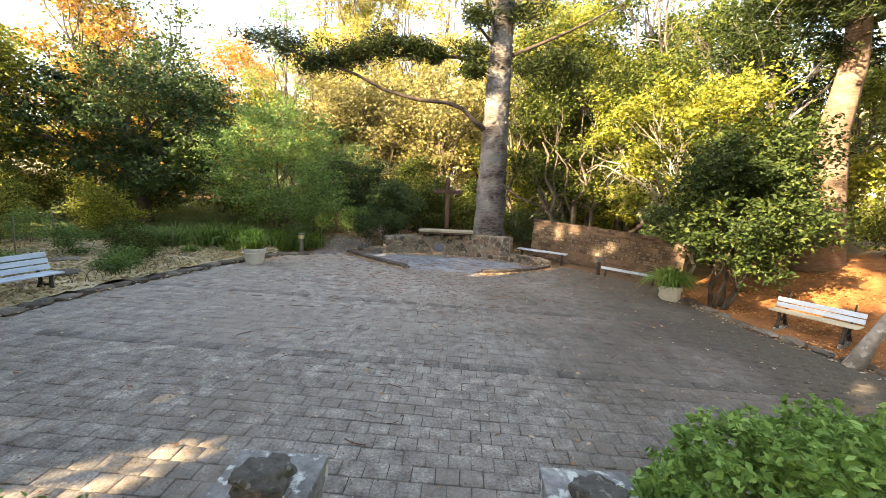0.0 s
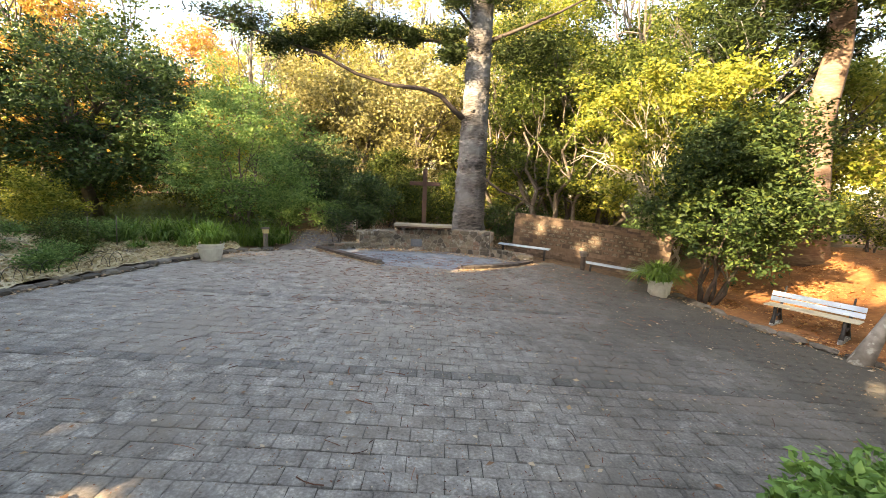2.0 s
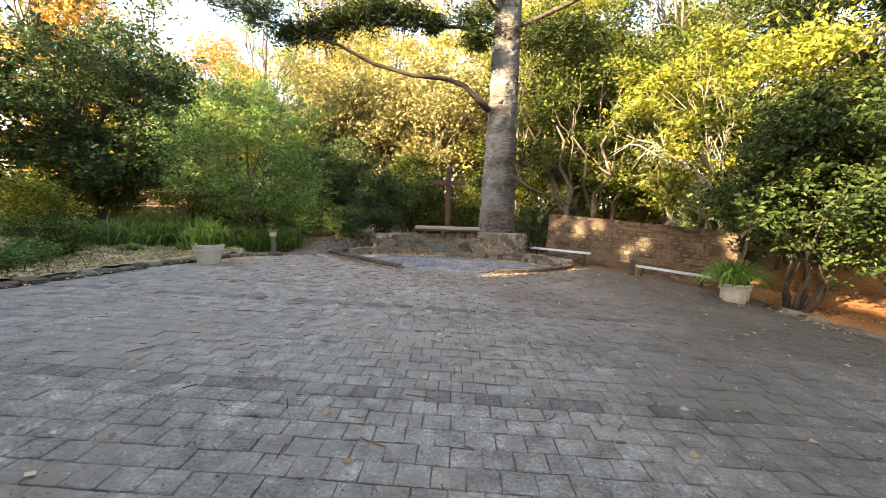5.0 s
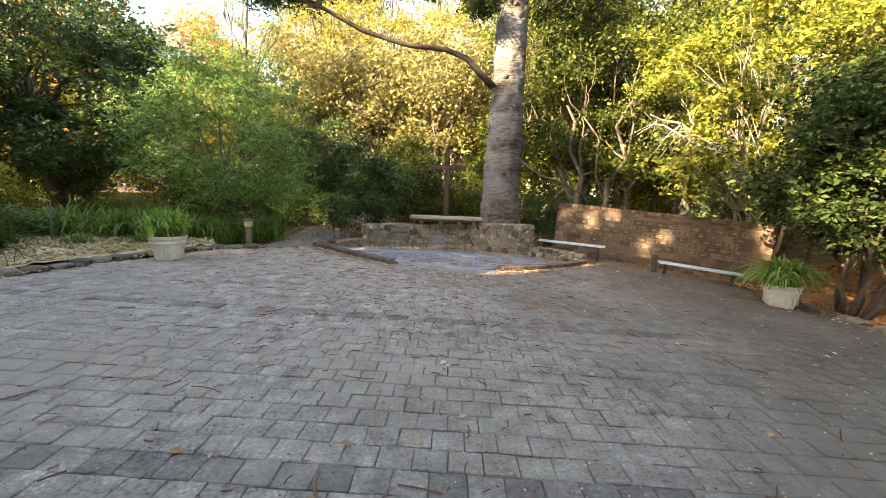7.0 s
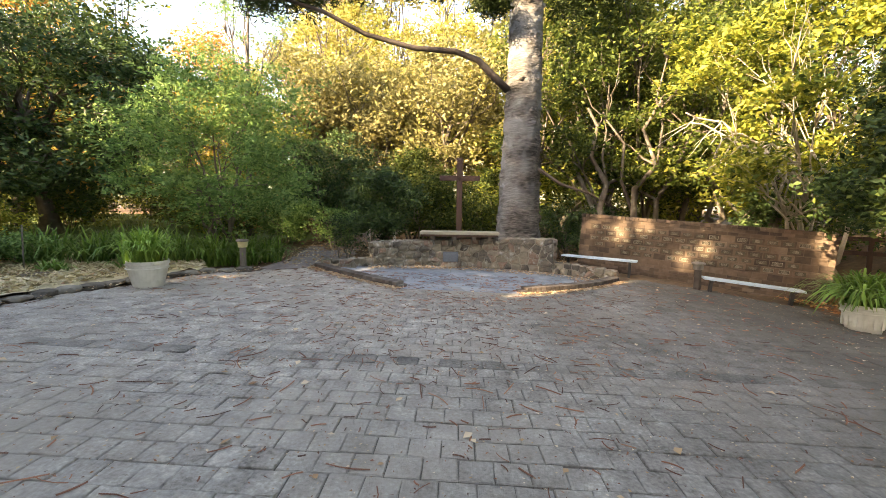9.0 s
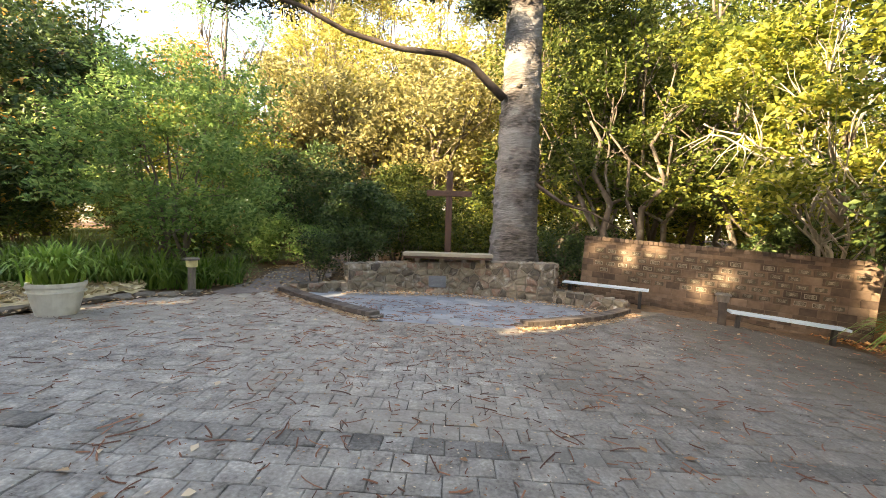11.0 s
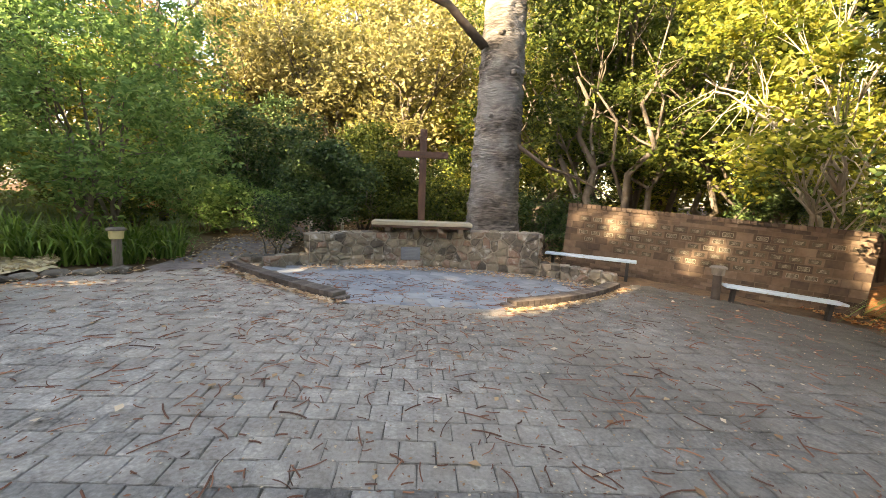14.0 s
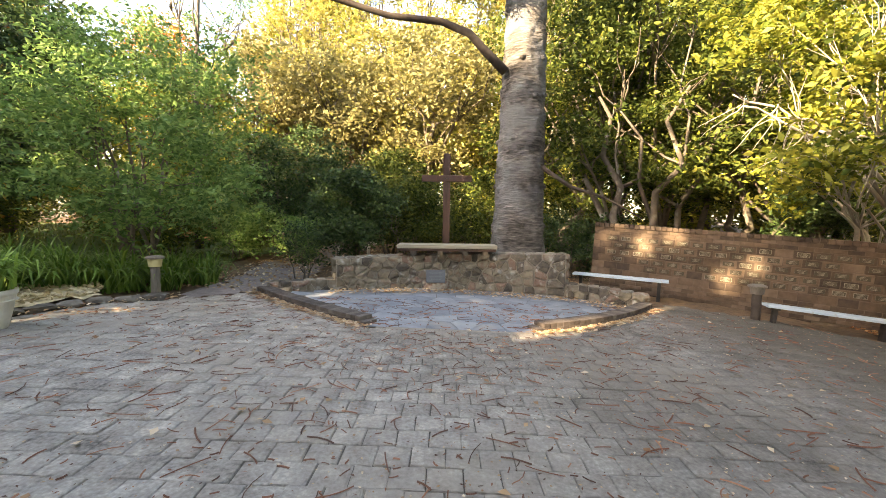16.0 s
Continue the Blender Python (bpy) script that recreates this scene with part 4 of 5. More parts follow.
def big_pine():
    e = empty("pine_tree", 1.62, 18.75, None, 0, "tall straight pine with knotted ringed grey bark", "tree")
    pr, rng = random.Random(77), np.random.default_rng(77)
    hs = np.concatenate([np.linspace(-0.2, 9.0, 330), np.linspace(9.06, 17.0, 90)])
    bm = bmesh.new()
    sides, rows = 60, []
    for z in hs:
        r = 0.56 + 0.20 * math.exp(-max(z, 0) / 0.7) + 0.10 * math.exp(-max(z, 0) / 4) - 0.014 * max(z, 0)
        r *= 1 + 0.018 * math.sin(z * 9.5) * (1 if z > 0.6 else 0)
        row = []
        for k in range(sides):
            a = 2 * math.pi * k / sides
            q = r * (1 + 0.05 * noise.noise(Vector((math.cos(a) * 2, math.sin(a) * 2, z * 0.9))) + 0.05 * noise.noise(Vector((math.cos(a) * 3.5, math.sin(a) * 3.5, z * 5))) + 0.035 * noise.noise(Vector((math.cos(a) * 9, math.sin(a) * 9, z * 14))))
            ledge = (z * 2.1 + 0.55 * noise.noise(Vector((math.cos(a) * 1.6, math.sin(a) * 1.6, z * 0.8))) + 0.25 * noise.noise(Vector((math.cos(a) * 5, math.sin(a) * 5, z * 2)))) % 1.0
            q += 0.05 * ledge * max(0.0, 0.6 + noise.noise(Vector((math.cos(a) * 2.5, math.sin(a) * 2.5, z * 1.3 + 9))))
            row.append(bm.verts.new((q * math.cos(a) + 0.012 * z, q * math.sin(a), z)))
        rows.append(row)
    for a, b in zip(rows, rows[1:]):
        for k in range(sides):
            bm.faces.new((a[k], a[(k + 1) % sides], b[(k + 1) % sides], b[k]))
    part("trunk", bm, M_BARK, e, smooth_faces=True)
    for i in range(46):
        z = 1.4 + (i // 4) * 1.05 + pr.uniform(-0.12, 0.12)
        a = 2 * math.pi * (i % 4 + pr.uniform(-0.35, 0.35)) / 4 + i
        r = 0.56 + 0.10 * math.exp(-z / 4) - 0.014 * z
        c, s = math.cos(a), math.sin(a)
        bm = bmesh.new()
        V, F = tube_arrays([(c * (r - 0.05) + 0.012 * z, s * (r - 0.05), z), (c * (r + 0.03) + 0.012 * z, s * (r + 0.03), z + 0.01), (c * (r + 0.07) + 0.012 * z, s * (r + 0.07), z + 0.03)], [0.11, 0.075, 0.045], 9, 0.25, pr)
        vs = [bm.verts.new(v) for v in V]
        for f in F:
            u = [vs[j] for j in dict.fromkeys(f)]
            bm.faces.new(u)
        part("knot", bm, M_BARK, e, smooth_faces=True)

    def bough(points, r0):
        n = len(points)
        tubes("bough", [(points, [r0 * (1 - 0.75 * i / (n - 1)) for i in range(n)])], M_DARKBARK, e, 8, 0.2, 5)

    b1 = [(-0.45, -0.3, 5.2), (-0.9, -0.5, 5.55), (-1.35, -0.6, 5.95), (-2.0, -0.75, 6.15), (-3.2, -0.9, 6.2), (-4.5, -1.1, 6.5), (-5.6, -1.3, 7.0), (-7.0, -1.4, 7.4), (-8.6, -1.5, 7.9), (-9.8, -1.6, 8.1)]
    b2 = [(-0.4, 0.0, 7.9), (-1.6, -0.4, 8.0), (-3.2, -0.7, 7.9), (-5.0, -1.0, 7.8), (-6.6, -1.2, 7.5)]
    b3 = [(0.45, 0.0, 8.2), (1.6, -0.3, 8.6), (3.0, -0.5, 9.2), (4.6, -0.8, 10.0)]
    b4 = [(-0.3, -0.3, 8.6), (-0.9, -0.7, 9.1), (-1.6, -1.1, 9.8)]
    b5 = [(0.4, -0.3, 3.0), (1.2, -0.4, 2.45), (2.0, -0.5, 2.2), (2.9, -0.6, 1.7)]
    b6 = [(-0.3, -0.35, 9.4), (-0.7, -1.0, 10.1), (-1.0, -1.6, 11.0)]
    for b, r in ((b1, 0.11), (b2, 0.08), (b3, 0.09), (b4, 0.07), (b5, 0.06), (b6, 0.07)):
        bough([Vector(p) for p in b], r)

    def tufts(name, centres, n, k, spread, size):
        for c, r in centres:
            ends = np.array(c) + rng.normal(size=(n, 3)) * np.array([r, r * 0.8, r * 0.42])
            pos = (ends[:, None, :] + rng.normal(size=(len(ends), k, 3)) * spread).reshape(-1, 3)
            leaves(name, pos, size, L_PINE, e, rng, 0.22, 0.3, 0.0)

    tufts("needle_tuft", [((-3.2, -0.8, 8.15), 0.36), ((-4.0, -0.9, 8.25), 0.42), ((-4.8, -1.0, 8.15), 0.42), ((-5.6, -1.1, 7.85), 0.45), ((-6.4, -1.2, 7.5), 0.4), ((-2.5, -0.7, 8.0), 0.22)], 60, 26, 0.13, 0.17)
    tufts("needle_tuft", [((-8.2, -1.5, 7.9), 0.4), ((-9.2, -1.6, 8.2), 0.45), ((-7.4, -1.4, 7.3), 0.3)], 40, 24, 0.13, 0.17)
    tufts("needle_tuft", [((-0.8, -0.9, 9.4), 0.4), ((-1.1, -0.6, 8.2), 0.32), ((-1.0, -1.5, 10.9), 0.55), ((0.9, -0.6, 9.7), 0.45), ((2.0, -0.5, 11.0), 0.7), ((-1.0, -0.9, 7.4), 0.25), ((1.4, 0.0, 7.8), 0.4), ((2.6, 0.2, 8.2), 0.5)], 50, 26, 0.14, 0.18)


big_pine()

# ---- trees and shrubs round the court ----


def blobs_round(rng, n, cx, cy, cz, R, H, r):
    """Blobs of a crown, spread over an egg-shaped body."""
    out = []
    for i in range(n):
        a, k = i * 2.399 + rng.uniform(0, 0.5), (i + 0.5) / n
        z = -1 + 2 * k
        w = math.sqrt(max(0.05, 1 - z * z)) * R * rng.uniform(0.4, 1.02)
        s = r * rng.uniform(0.55, 1.3)
        out.append((cx + w * math.cos(a), cy + w * math.sin(a), cz + z * H * rng.uniform(0.6, 0.9), s * rng.uniform(0.8, 1.3), s * rng.uniform(0.8, 1.3), s * rng.uniform(0.5, 0.9)))
    return out


def crown(seed, n, cz, R, H, r, cx=0.0, cy=0.0):
    return blobs_round(random.Random(seed), n, cx, cy, cz, R, H, r)


# dark evergreen over the bed
tree("evergreen_tree", -14.3, 19.5, 4.8, crown(1, 30, 4.2, 4.1, 3.5, 1.2), L_DARK, M_BARK2, 1, 1700, 26, 0.24, 0.16, 0.28, (-0.8, 0), label="broad dark evergreen tree with a rounded crown", extra=(L_ORANGE, 0.09, 10))
# light feathery tree beside the path
tree("garden_tree", -7.3, 17.6, 3.6, crown(2, 24, 3.15, 2.9, 2.6, 0.9), L_FRESH, M_BARK2, 2, 1150, 22, 0.22, 0.12, 0.10, (0.2, -0.2), 6, "feathery light green small tree with many thin stems", aspect=0.42, flat=0.45, extra=(L_YELLOW, 0.02, 5))
# tall slim tree behind it
tree("slim_tree", -9.6, 24.0, 11.5, crown(3, 14, 9.0, 1.6, 4.2, 0.7), L_FRESH, M_BARK2, 3, 380, 16, 0.22, 0.10, 0.13, (0.2, 0), label="tall slender tree with thin airy foliage", hollow=0.2)
# shrubs by the path
tree("camellia_bush", -2.75, 18.9, 1.6, crown(4, 9, 1.7, 0.95, 1.3, 0.55), L_DARK, M_BARK2, 4, 620, 22, 0.15, 0.10, 0.06, (0, 0), 4, "glossy dark green camellia bush", "shrub")
tree("small_shrub", -3.55, 17.75, 0.7, crown(5, 6, 0.85, 0.5, 0.45, 0.3), L_DARK, M_BARK2, 5, 110, 14, 0.11, 0.075, 0.04, (0, 0), 4, "small open shrub on thin stems", "shrub")
tree("dark_shrub", -5.6, 23.0, 2.4, crown(6, 9, 2.6, 1.8, 2.0, 0.9), L_DARK, M_BARK2, 6, 620, 20, 0.22, 0.13, 0.10, (0, 0), 4, "dense dark shrub behind the path", "shrub")
tree("dark_shrub", -2.4, 25.0, 2.4, crown(16, 9, 2.4, 1.5, 2.0, 0.8), L_GREEN, M_BARK2, 16, 620, 20, 0.22, 0.13, 0.10, (0, 0), 4, "dense dark shrub behind the path", "shrub")
tree("light_bush", -7.0, 21.6, 1.0, crown(51, 8, 1.1, 1.2, 0.9, 0.55), L_FRESH, M_BARK2, 51, 320, 20, 0.16, 0.11, 0.05, (0, 0), 4, "light green bush beyond the path", "shrub", "light bushes beyond the path", hollow=0.2)
tree("light_bush", -4.75, 20.8, 0.8, crown(52, 7, 0.9, 0.8, 0.7, 0.45), L_FRESH, M_BARK2, 52, 230, 20, 0.14, 0.10, 0.04, (0, 0), 4, "light green bush beyond the path", "shrub", "light bushes beyond the path", hollow=0.2)
# multi-stemmed bush at the court's edge
tree("edge_tree", 7.85, 12.5, 2.4, crown(7, 28, 3.1, 2.0, 2.1, 0.8, 0.35, 0.2), L_DEEP, M_DARKBARK, 7, 1350, 26, 0.2, 0.125, 0.10, (0.7, 0.1), 6, "multi-stemmed dark green tree at the paving's edge", extra=(L_GREEN, 0.2, 9))
# bright tree behind it
tree("bright_tree", 8.9, 16.6, 3.5, crown(8, 28, 4.7, 3.5, 3.0, 0.72, -0.9, -0.9), L_LIME, M_PALEBARK, 8, 780, 22, 0.22, 0.15, 0.13, (-0.4, -0.2), 4, "sunlit yellow-green tree with bare grey twigs", hollow=0.3, extra=(L_GREEN, 0.4, 11))
# bare curling branches that hang out of it over the wall


def curling_branches():
    e = empty("bare_branch", 8.0, 15.7, gz(8.0, 15.7, 2.6), 0, "bare pale grey branches with curling twigs", "branch")
    q = random.Random(303)
    for b in range(5):
        tip = Vector((-1.2 - 0.45 * b + q.uniform(-0.3, 0.3), -1.0 + 0.4 * b, 0.55 + 0.32 * b))
        pts = bent((0.0, 0.2, -0.3), tip, 0.35, q, 7, 0.1)
        br = tubes("branch", [(pts, [0.04 * (1 - 0.6 * k / 7) for k in range(8)])], M_PALEBARK, e, 6, 0.15, b)
        for k in range(9):
            p = pts[q.randint(3, 7)]
            d = Vector((q.uniform(-1, 0.3), q.uniform(-0.8, 0.5), q.uniform(-0.9, 0.5))).normalized() * 0.1
            line, v = [p], d.copy()
            for i in range(6):
                v = (v + Vector((q.uniform(-0.05, 0.05), q.uniform(-0.05, 0.05), q.uniform(-0.06, 0.03))))
                line.append(line[-1] + v)
            tubes("twig", [(line, [0.014 - 0.0018 * i for i in range(7)])], M_PALEBARK, br, 5, 0.0, b)


curling_branches()
# leaning trunk at the edge
tree("leaning_tree", 8.15, 8.55, 4.4, crown(9, 8, 5.3, 1.5, 1.0, 0.8, 2.6, 0.5), L_GREEN, M_GREYBARK, 9, 420, 20, 0.24, 0.13, 0.145, (2.2, 0.6), label="leaning grey trunk spotted with lichen")
# big flaking trunk
tree("bark_tree", 13.1, 15.7, 14.0, crown(10, 20, 11.4, 3.6, 3.6, 1.1), L_GREEN, M_BARKR, 10, 800, 22, 0.35, 0.2, 0.62, (0.3, 0.4), limb_from=5, label="massive pale trunk with flaking reddish bark", extra=(L_LIME, 0.2, 8))
# stems behind the memorial wall
tree("thicket_tree", 5.4, 20.4, 5.0, crown(11, 22, 5.8, 2.9, 3.9, 0.95), L_GREEN, M_BARK2, 11, 800, 22, 0.24, 0.16, 0.26, (0.2, 0), 6, "grey multi-stemmed tree behind the brick wall", extra=(L_LIME, 0.16, 9))
tree("thicket_tree", 9.2, 21.5, 6.0, crown(12, 22, 5.5, 3.0, 4.2, 1.0), L_GREEN, M_BARK2, 12, 800, 22, 0.26, 0.16, 0.26, (0.2, 0), 4, "dense green tree in the thicket", extra=(L_LIME, 0.16, 9))
tree("thicket_tree", 4.0, 24.5, 7.0, crown(13, 22, 7.0, 3.2, 5.6, 1.1), L_GREEN, M_BARK2, 13, 800, 22, 0.28, 0.16, 0.26, (0.2, 0), 2, "tall green tree in the thicket", extra=(L_YELLOW, 0.3, 9))
tree("thicket_tree", 12.8, 22.5, 7.0, crown(14, 22, 7.5, 3.6, 5.8, 1.2), L_GREEN, M_BARK2, 14, 800, 22, 0.28, 0.16, 0.26, (0.2, 0), 2, "tall green tree in the thicket", extra=(L_LIME, 0.16, 9))
tree("understorey_bush", 1.0, 22.0, 1.8, crown(15, 8, 1.8, 2.0, 1.4, 0.8), L_GREEN, M_BARK2, 15, 500, 20, 0.22, 0.12, 0.08, (0, 0), 4, "leafy green bush behind the cross", "shrub", extra=(L_LIME, 0.3, 8))
tree("understorey_bush", 3.6, 20.6, 1.0, crown(17, 7, 1.1, 1.3, 0.8, 0.6), L_DARK, M_BARK2, 17, 300, 20, 0.2, 0.11, 0.06, (0, 0), 4, "low dark bush beside the pine", "shrub")
tree("understorey_bush", -1.4, 21.0, 1.6, crown(18, 8, 1.7, 1.4, 1.4, 0.7), L_GREEN, M_BARK2, 18, 420, 20, 0.2, 0.11, 0.07, (0, 0), 4, "leafy green bush behind the stone wall", "shrub")
tree("ivy_trunk", 9.7, 19.4, 6.5, crown(41, 12, 3.4, 0.75, 3.3, 0.6), L_DARK, M_BARK2, 41, 700, 24, 0.17, 0.13, 0.2, (0.3, 0), label="tall trunk clad in dark ivy", hollow=0.5)
tree("pale_trunk_tree", 5.9, 27.0, 12.0, crown(42, 14, 11.0, 2.6, 3.0, 0.9), L_LIME, M_PALEBARK, 42, 520, 20, 0.3, 0.17, 0.34, (-0.9, 0.3), limb_from=4, label="tall pale barked tree in the sun")
# dark pine boughs at the court's far corner
tree("dark_pine", 12.5, 17.8, 9.0, crown(19, 12, 8.2, 3.0, 2.4, 1.0), L_PINE, M_BARK, 19, 520, 22, 0.28, 0.24, 0.25, (-1.2, -1.0), label="dark pine with long drooping bare twigs", aspect=0.2)


def bare_pine():
    """Pine whose boughs reach over the court's corner, with long thin hanging twigs and needle fans."""
    x0, y0 = 16.8, 10.6
    e = empty("bare_pine", x0, y0, None, 0, "dark pine with long drooping twiggy boughs", "tree")
    pr, rng = random.Random(141), np.random.default_rng(141)
    tubes("trunk", [([(0, 0, -0.2), (0, 0, 4), (0.1, 0, 9), (0.1, 0.1, 15)], [0.5, 0.42, 0.33, 0.15])], M_BARK, e, 14, 0.1, 2)
    for b in range(11):
        z0 = 7.2 + 0.55 * b
        tip = Vector((-6.0 - pr.uniform(0, 3.2), pr.uniform(0.2, 5.0), z0 + pr.uniform(-0.3, 1.2)))
        pts = bent((0, 0, z0 - 0.6), tip, 0.6, pr, 8, 0.08)
        br = tubes("bough", [(pts, [0.10 * (1 - 0.8 * k / 8) for k in range(9)])], M_BARK, e, 7, 0.1, b)
        tw, ends = [], []
        for k in range(34):
            q = pr.uniform(0.3, 1.0) * 8
            i = min(7, int(q))
            a = pts[i].lerp(pts[i + 1], q - i)
            d = Vector((pr.uniform(-1.0, -0.1), pr.uniform(-0.7, 0.7), pr.uniform(-0.75, 0.1))).normalized() * pr.uniform(0.8, 2.1)
            tw.append((bent(a, a + d, 0.12, pr, 4, 0.06), [0.016, 0.014, 0.012, 0.010, 0.007]))
            if pr.random() < 0.4:
                ends.append(a + d)
        tubes("twig_spray", tw, M_BARK, e, 4, 0.0, b)
        for v in ends:
            pos = np.array(tuple(v)) + rng.normal(size=(60, 3)) * np.array([0.13, 0.11, 0.10])
            leaves("needle_fan", pos, 0.26, L_PINE, br, rng, 0.10, 0.2, 0.4)


bare_pine()

# ---- the wood behind ----


def far_tree(name, mat, seed, h, R, label, extra=None, size=0.26):
    return tree(name, 0, 0, h * 0.72, crown(seed, 15, h * 0.58, R, h * 0.50, R * 0.40), mat, M_BARK2, seed, 560, 17, 0.42, size * 0.85, 0.24, (0.3, 0.2), label=label, group="trees of the wood", hollow=0.3, base=0.0, extra=extra)


def plant(proto, places):
    first = True
    for x, y, rz, *z in places:
        m = pose(x, y, z[0] if z else gz(x, y), 0, 0, rz)
        if first:
            proto.matrix_basis = m
            first = False
        else:
            copy_thing(proto, m)


plant(far_tree("poplar_tree", L_YELLOW, 37, 25, 3.4, "very tall pale yellow autumn tree", (L_LIME, 0.3, 8), 0.32), [(-10.2, 40, 300), (-13.4, 43, 80), (-6.0, 43, 0), (-1.5, 41, 60), (2.6, 44, 130), (6.4, 42, 220), (-9.8, 47, 20)])
plant(far_tree("tall_tree", L_GREEN, 38, 19, 4.2, "tall green woodland tree with lime tips coloured as sunlit", (L_LIME, 0.4, 9), 0.28), [(8.2, 31, 0), (14.5, 34, 90), (11.5, 27.0, 250), (24, 28, 40), (5.5, 33, 120)])
plant(far_tree("yellow_tree", L_YELLOW, 31, 15, 4.2, "tall autumn tree with pale yellow leaves", (L_LIME, 0.3, 8)), [(-2.5, 36, 0), (3.5, 38, 70), (-9.5, 41, 140), (0.5, 44, 200), (-21.5, 46, 250), (-17.5, 45, 310), (-8.6, 35, 30), (9.5, 35, 20), (-5.5, 48, 100), (16, 40, 300)])
plant(far_tree("olive_tree", L_OLIVE, 32, 9.5, 3.4, "rounded tree with dull tan-green leaves", (L_YELLOW, 0.25, 8)), [(-4.6, 29.5, 0), (-0.8, 27.5, 80), (1.6, 31, 160), (-7.6, 32, 220), (-9.4, 29.5, 130), (-3.0, 32.0, 50)])
plant(far_tree("orange_tree", L_ORANGE, 33, 12.5, 3.4, "autumn tree with orange and yellow leaves", (L_YELLOW, 0.4, 9)), [(-19.8, 23.4, 40), (-18.0, 36, 0), (-13.5, 47, 120), (-31, 36, 200)])
plant(far_tree("green_tree", L_GREEN, 34, 13, 4.0, "green woodland tree with lime tips coloured as sunlit", (L_LIME, 0.4, 9)), [(7.0, 28.5, 0), (13, 30, 70), (21.5, 33, 210), (24, 20, 260), (-20, 27, 30), (-29, 22, 90), (-26, 40, 190), (22, 12, 60), (29, 26, 10)])
plant(far_tree("lime_tree", L_LIME, 35, 8, 3.0, "sunlit yellow-green small tree", (L_YELLOW, 0.3, 8)), [(3.6, 28.5, 0), (10.2, 25.5, 120), (-20.5, 15.0, 60), (-19.0, 26.0, 200), (-25.5, 30.0, 260), (-22.5, 18.5, 320), (-18.6, 16.6, 140), (17.6, 20.0, 30), (-12.2, 27.5, 100)])
# tall unseen trees added behind and beside the terrace to shade the court
# holes cut in their canopies so sun lands on chosen spots: x, y, z, radius
GAPS = [(-3.95, 4.35, 0.1, 0.34), (-3.5, 4.7, 0.1, 0.3), (-3.0, 4.95, 0.1, 0.26), (-2.7, 3.8, 0.1, 0.3), (-3.2, 3.55, 0.1, 0.3), (6.8, 7.2, -0.3, 0.4)]
GAPS += [(10.6, 12.8, 0.0, 0.8), (11.3, 14.0, 0.0, 1.0), (12.5, 13.8, 0.3, 0.9), (9.9, 13.2, -0.2, 0.4), (11.9, 12.2, 0.2, 0.6), (10.3, 15.0, -0.2, 0.6), (13.1, 15.3, 1.2, 0.7), (13.1, 15.3, 2.6, 0.5), (13.2, 15.3, 4.0, 0.3)]
GAPS += [(4.5, 17.9, 1.0, 0.16), (5.0, 17.55, 1.25, 0.17), (5.85, 17.0, 0.3, 0.2), (6.25, 16.75, 0.65, 0.15), (8.2, 15.4, 0.85, 0.26), (8.3, 15.3, 0.3, 0.22)]
GAPS += [(1.5, 14.1, 0.0, 0.2), (1.05, 13.8, 0.0, 0.15), (0.3, 16.05, 0.0, 0.1), (2.2, 14.6, 0.0, 0.12), (-5.4, 14.05, 0.1, 0.3), (-9.5, 21.0, 0.0, 0.6), (-7.0, 21.6, 1.0, 0.9), (-4.9, 20.8, 0.8, 0.7), (-4.5, 22.5, 0.2, 0.8), (-4.2, 26.0, 0.3, 1.0), (-10.5, 26.0, 0.3, 1.0), (-4.9, 14.3, 0.1, 0.22)]
GAPS += [(1.35, 18.4, 5.6, 0.26), (1.35, 18.4, 6.6, 0.25), (1.35, 18.4, 7.6, 0.35), (1.35, 18.4, 8.8, 0.35)]
GAPS += [(7.4, 16.0, 4.0, 1.0), (8.6, 15.4, 5.2, 1.0), (9.6, 15.2, 4.0, 0.9), (7.0, 16.5, 5.6, 1.0), (10.6, 14.4, 5.4, 1.0), (-18.6, 16.6, 3.2, 1.3), (-19.0, 16.2, 5.6, 1.4), (-19.6, 22.5, 10.0, 1.8), (-15.5, 18.5, 6.5, 0.9), (-14.5, 12.5, 1.2, 0.7), (-15.5, 9.5, 1.8, 0.8), (-12.8, 15.6, 1.0, 0.7), (-16.5, 14.5, 1.5, 0.8), (-18.0, 11.5, 2.0, 0.9), (-1.4, 21.0, 2.5, 0.6), (1.0, 22.0, 2.6, 0.7), (-2.5, 25.0, 3.0, 0.8), (-5.6, 23.0, 3.6, 0.6), (-8.5, 16.5, 4.6, 0.7), (-6.4, 16.4, 4.2, 0.6)]


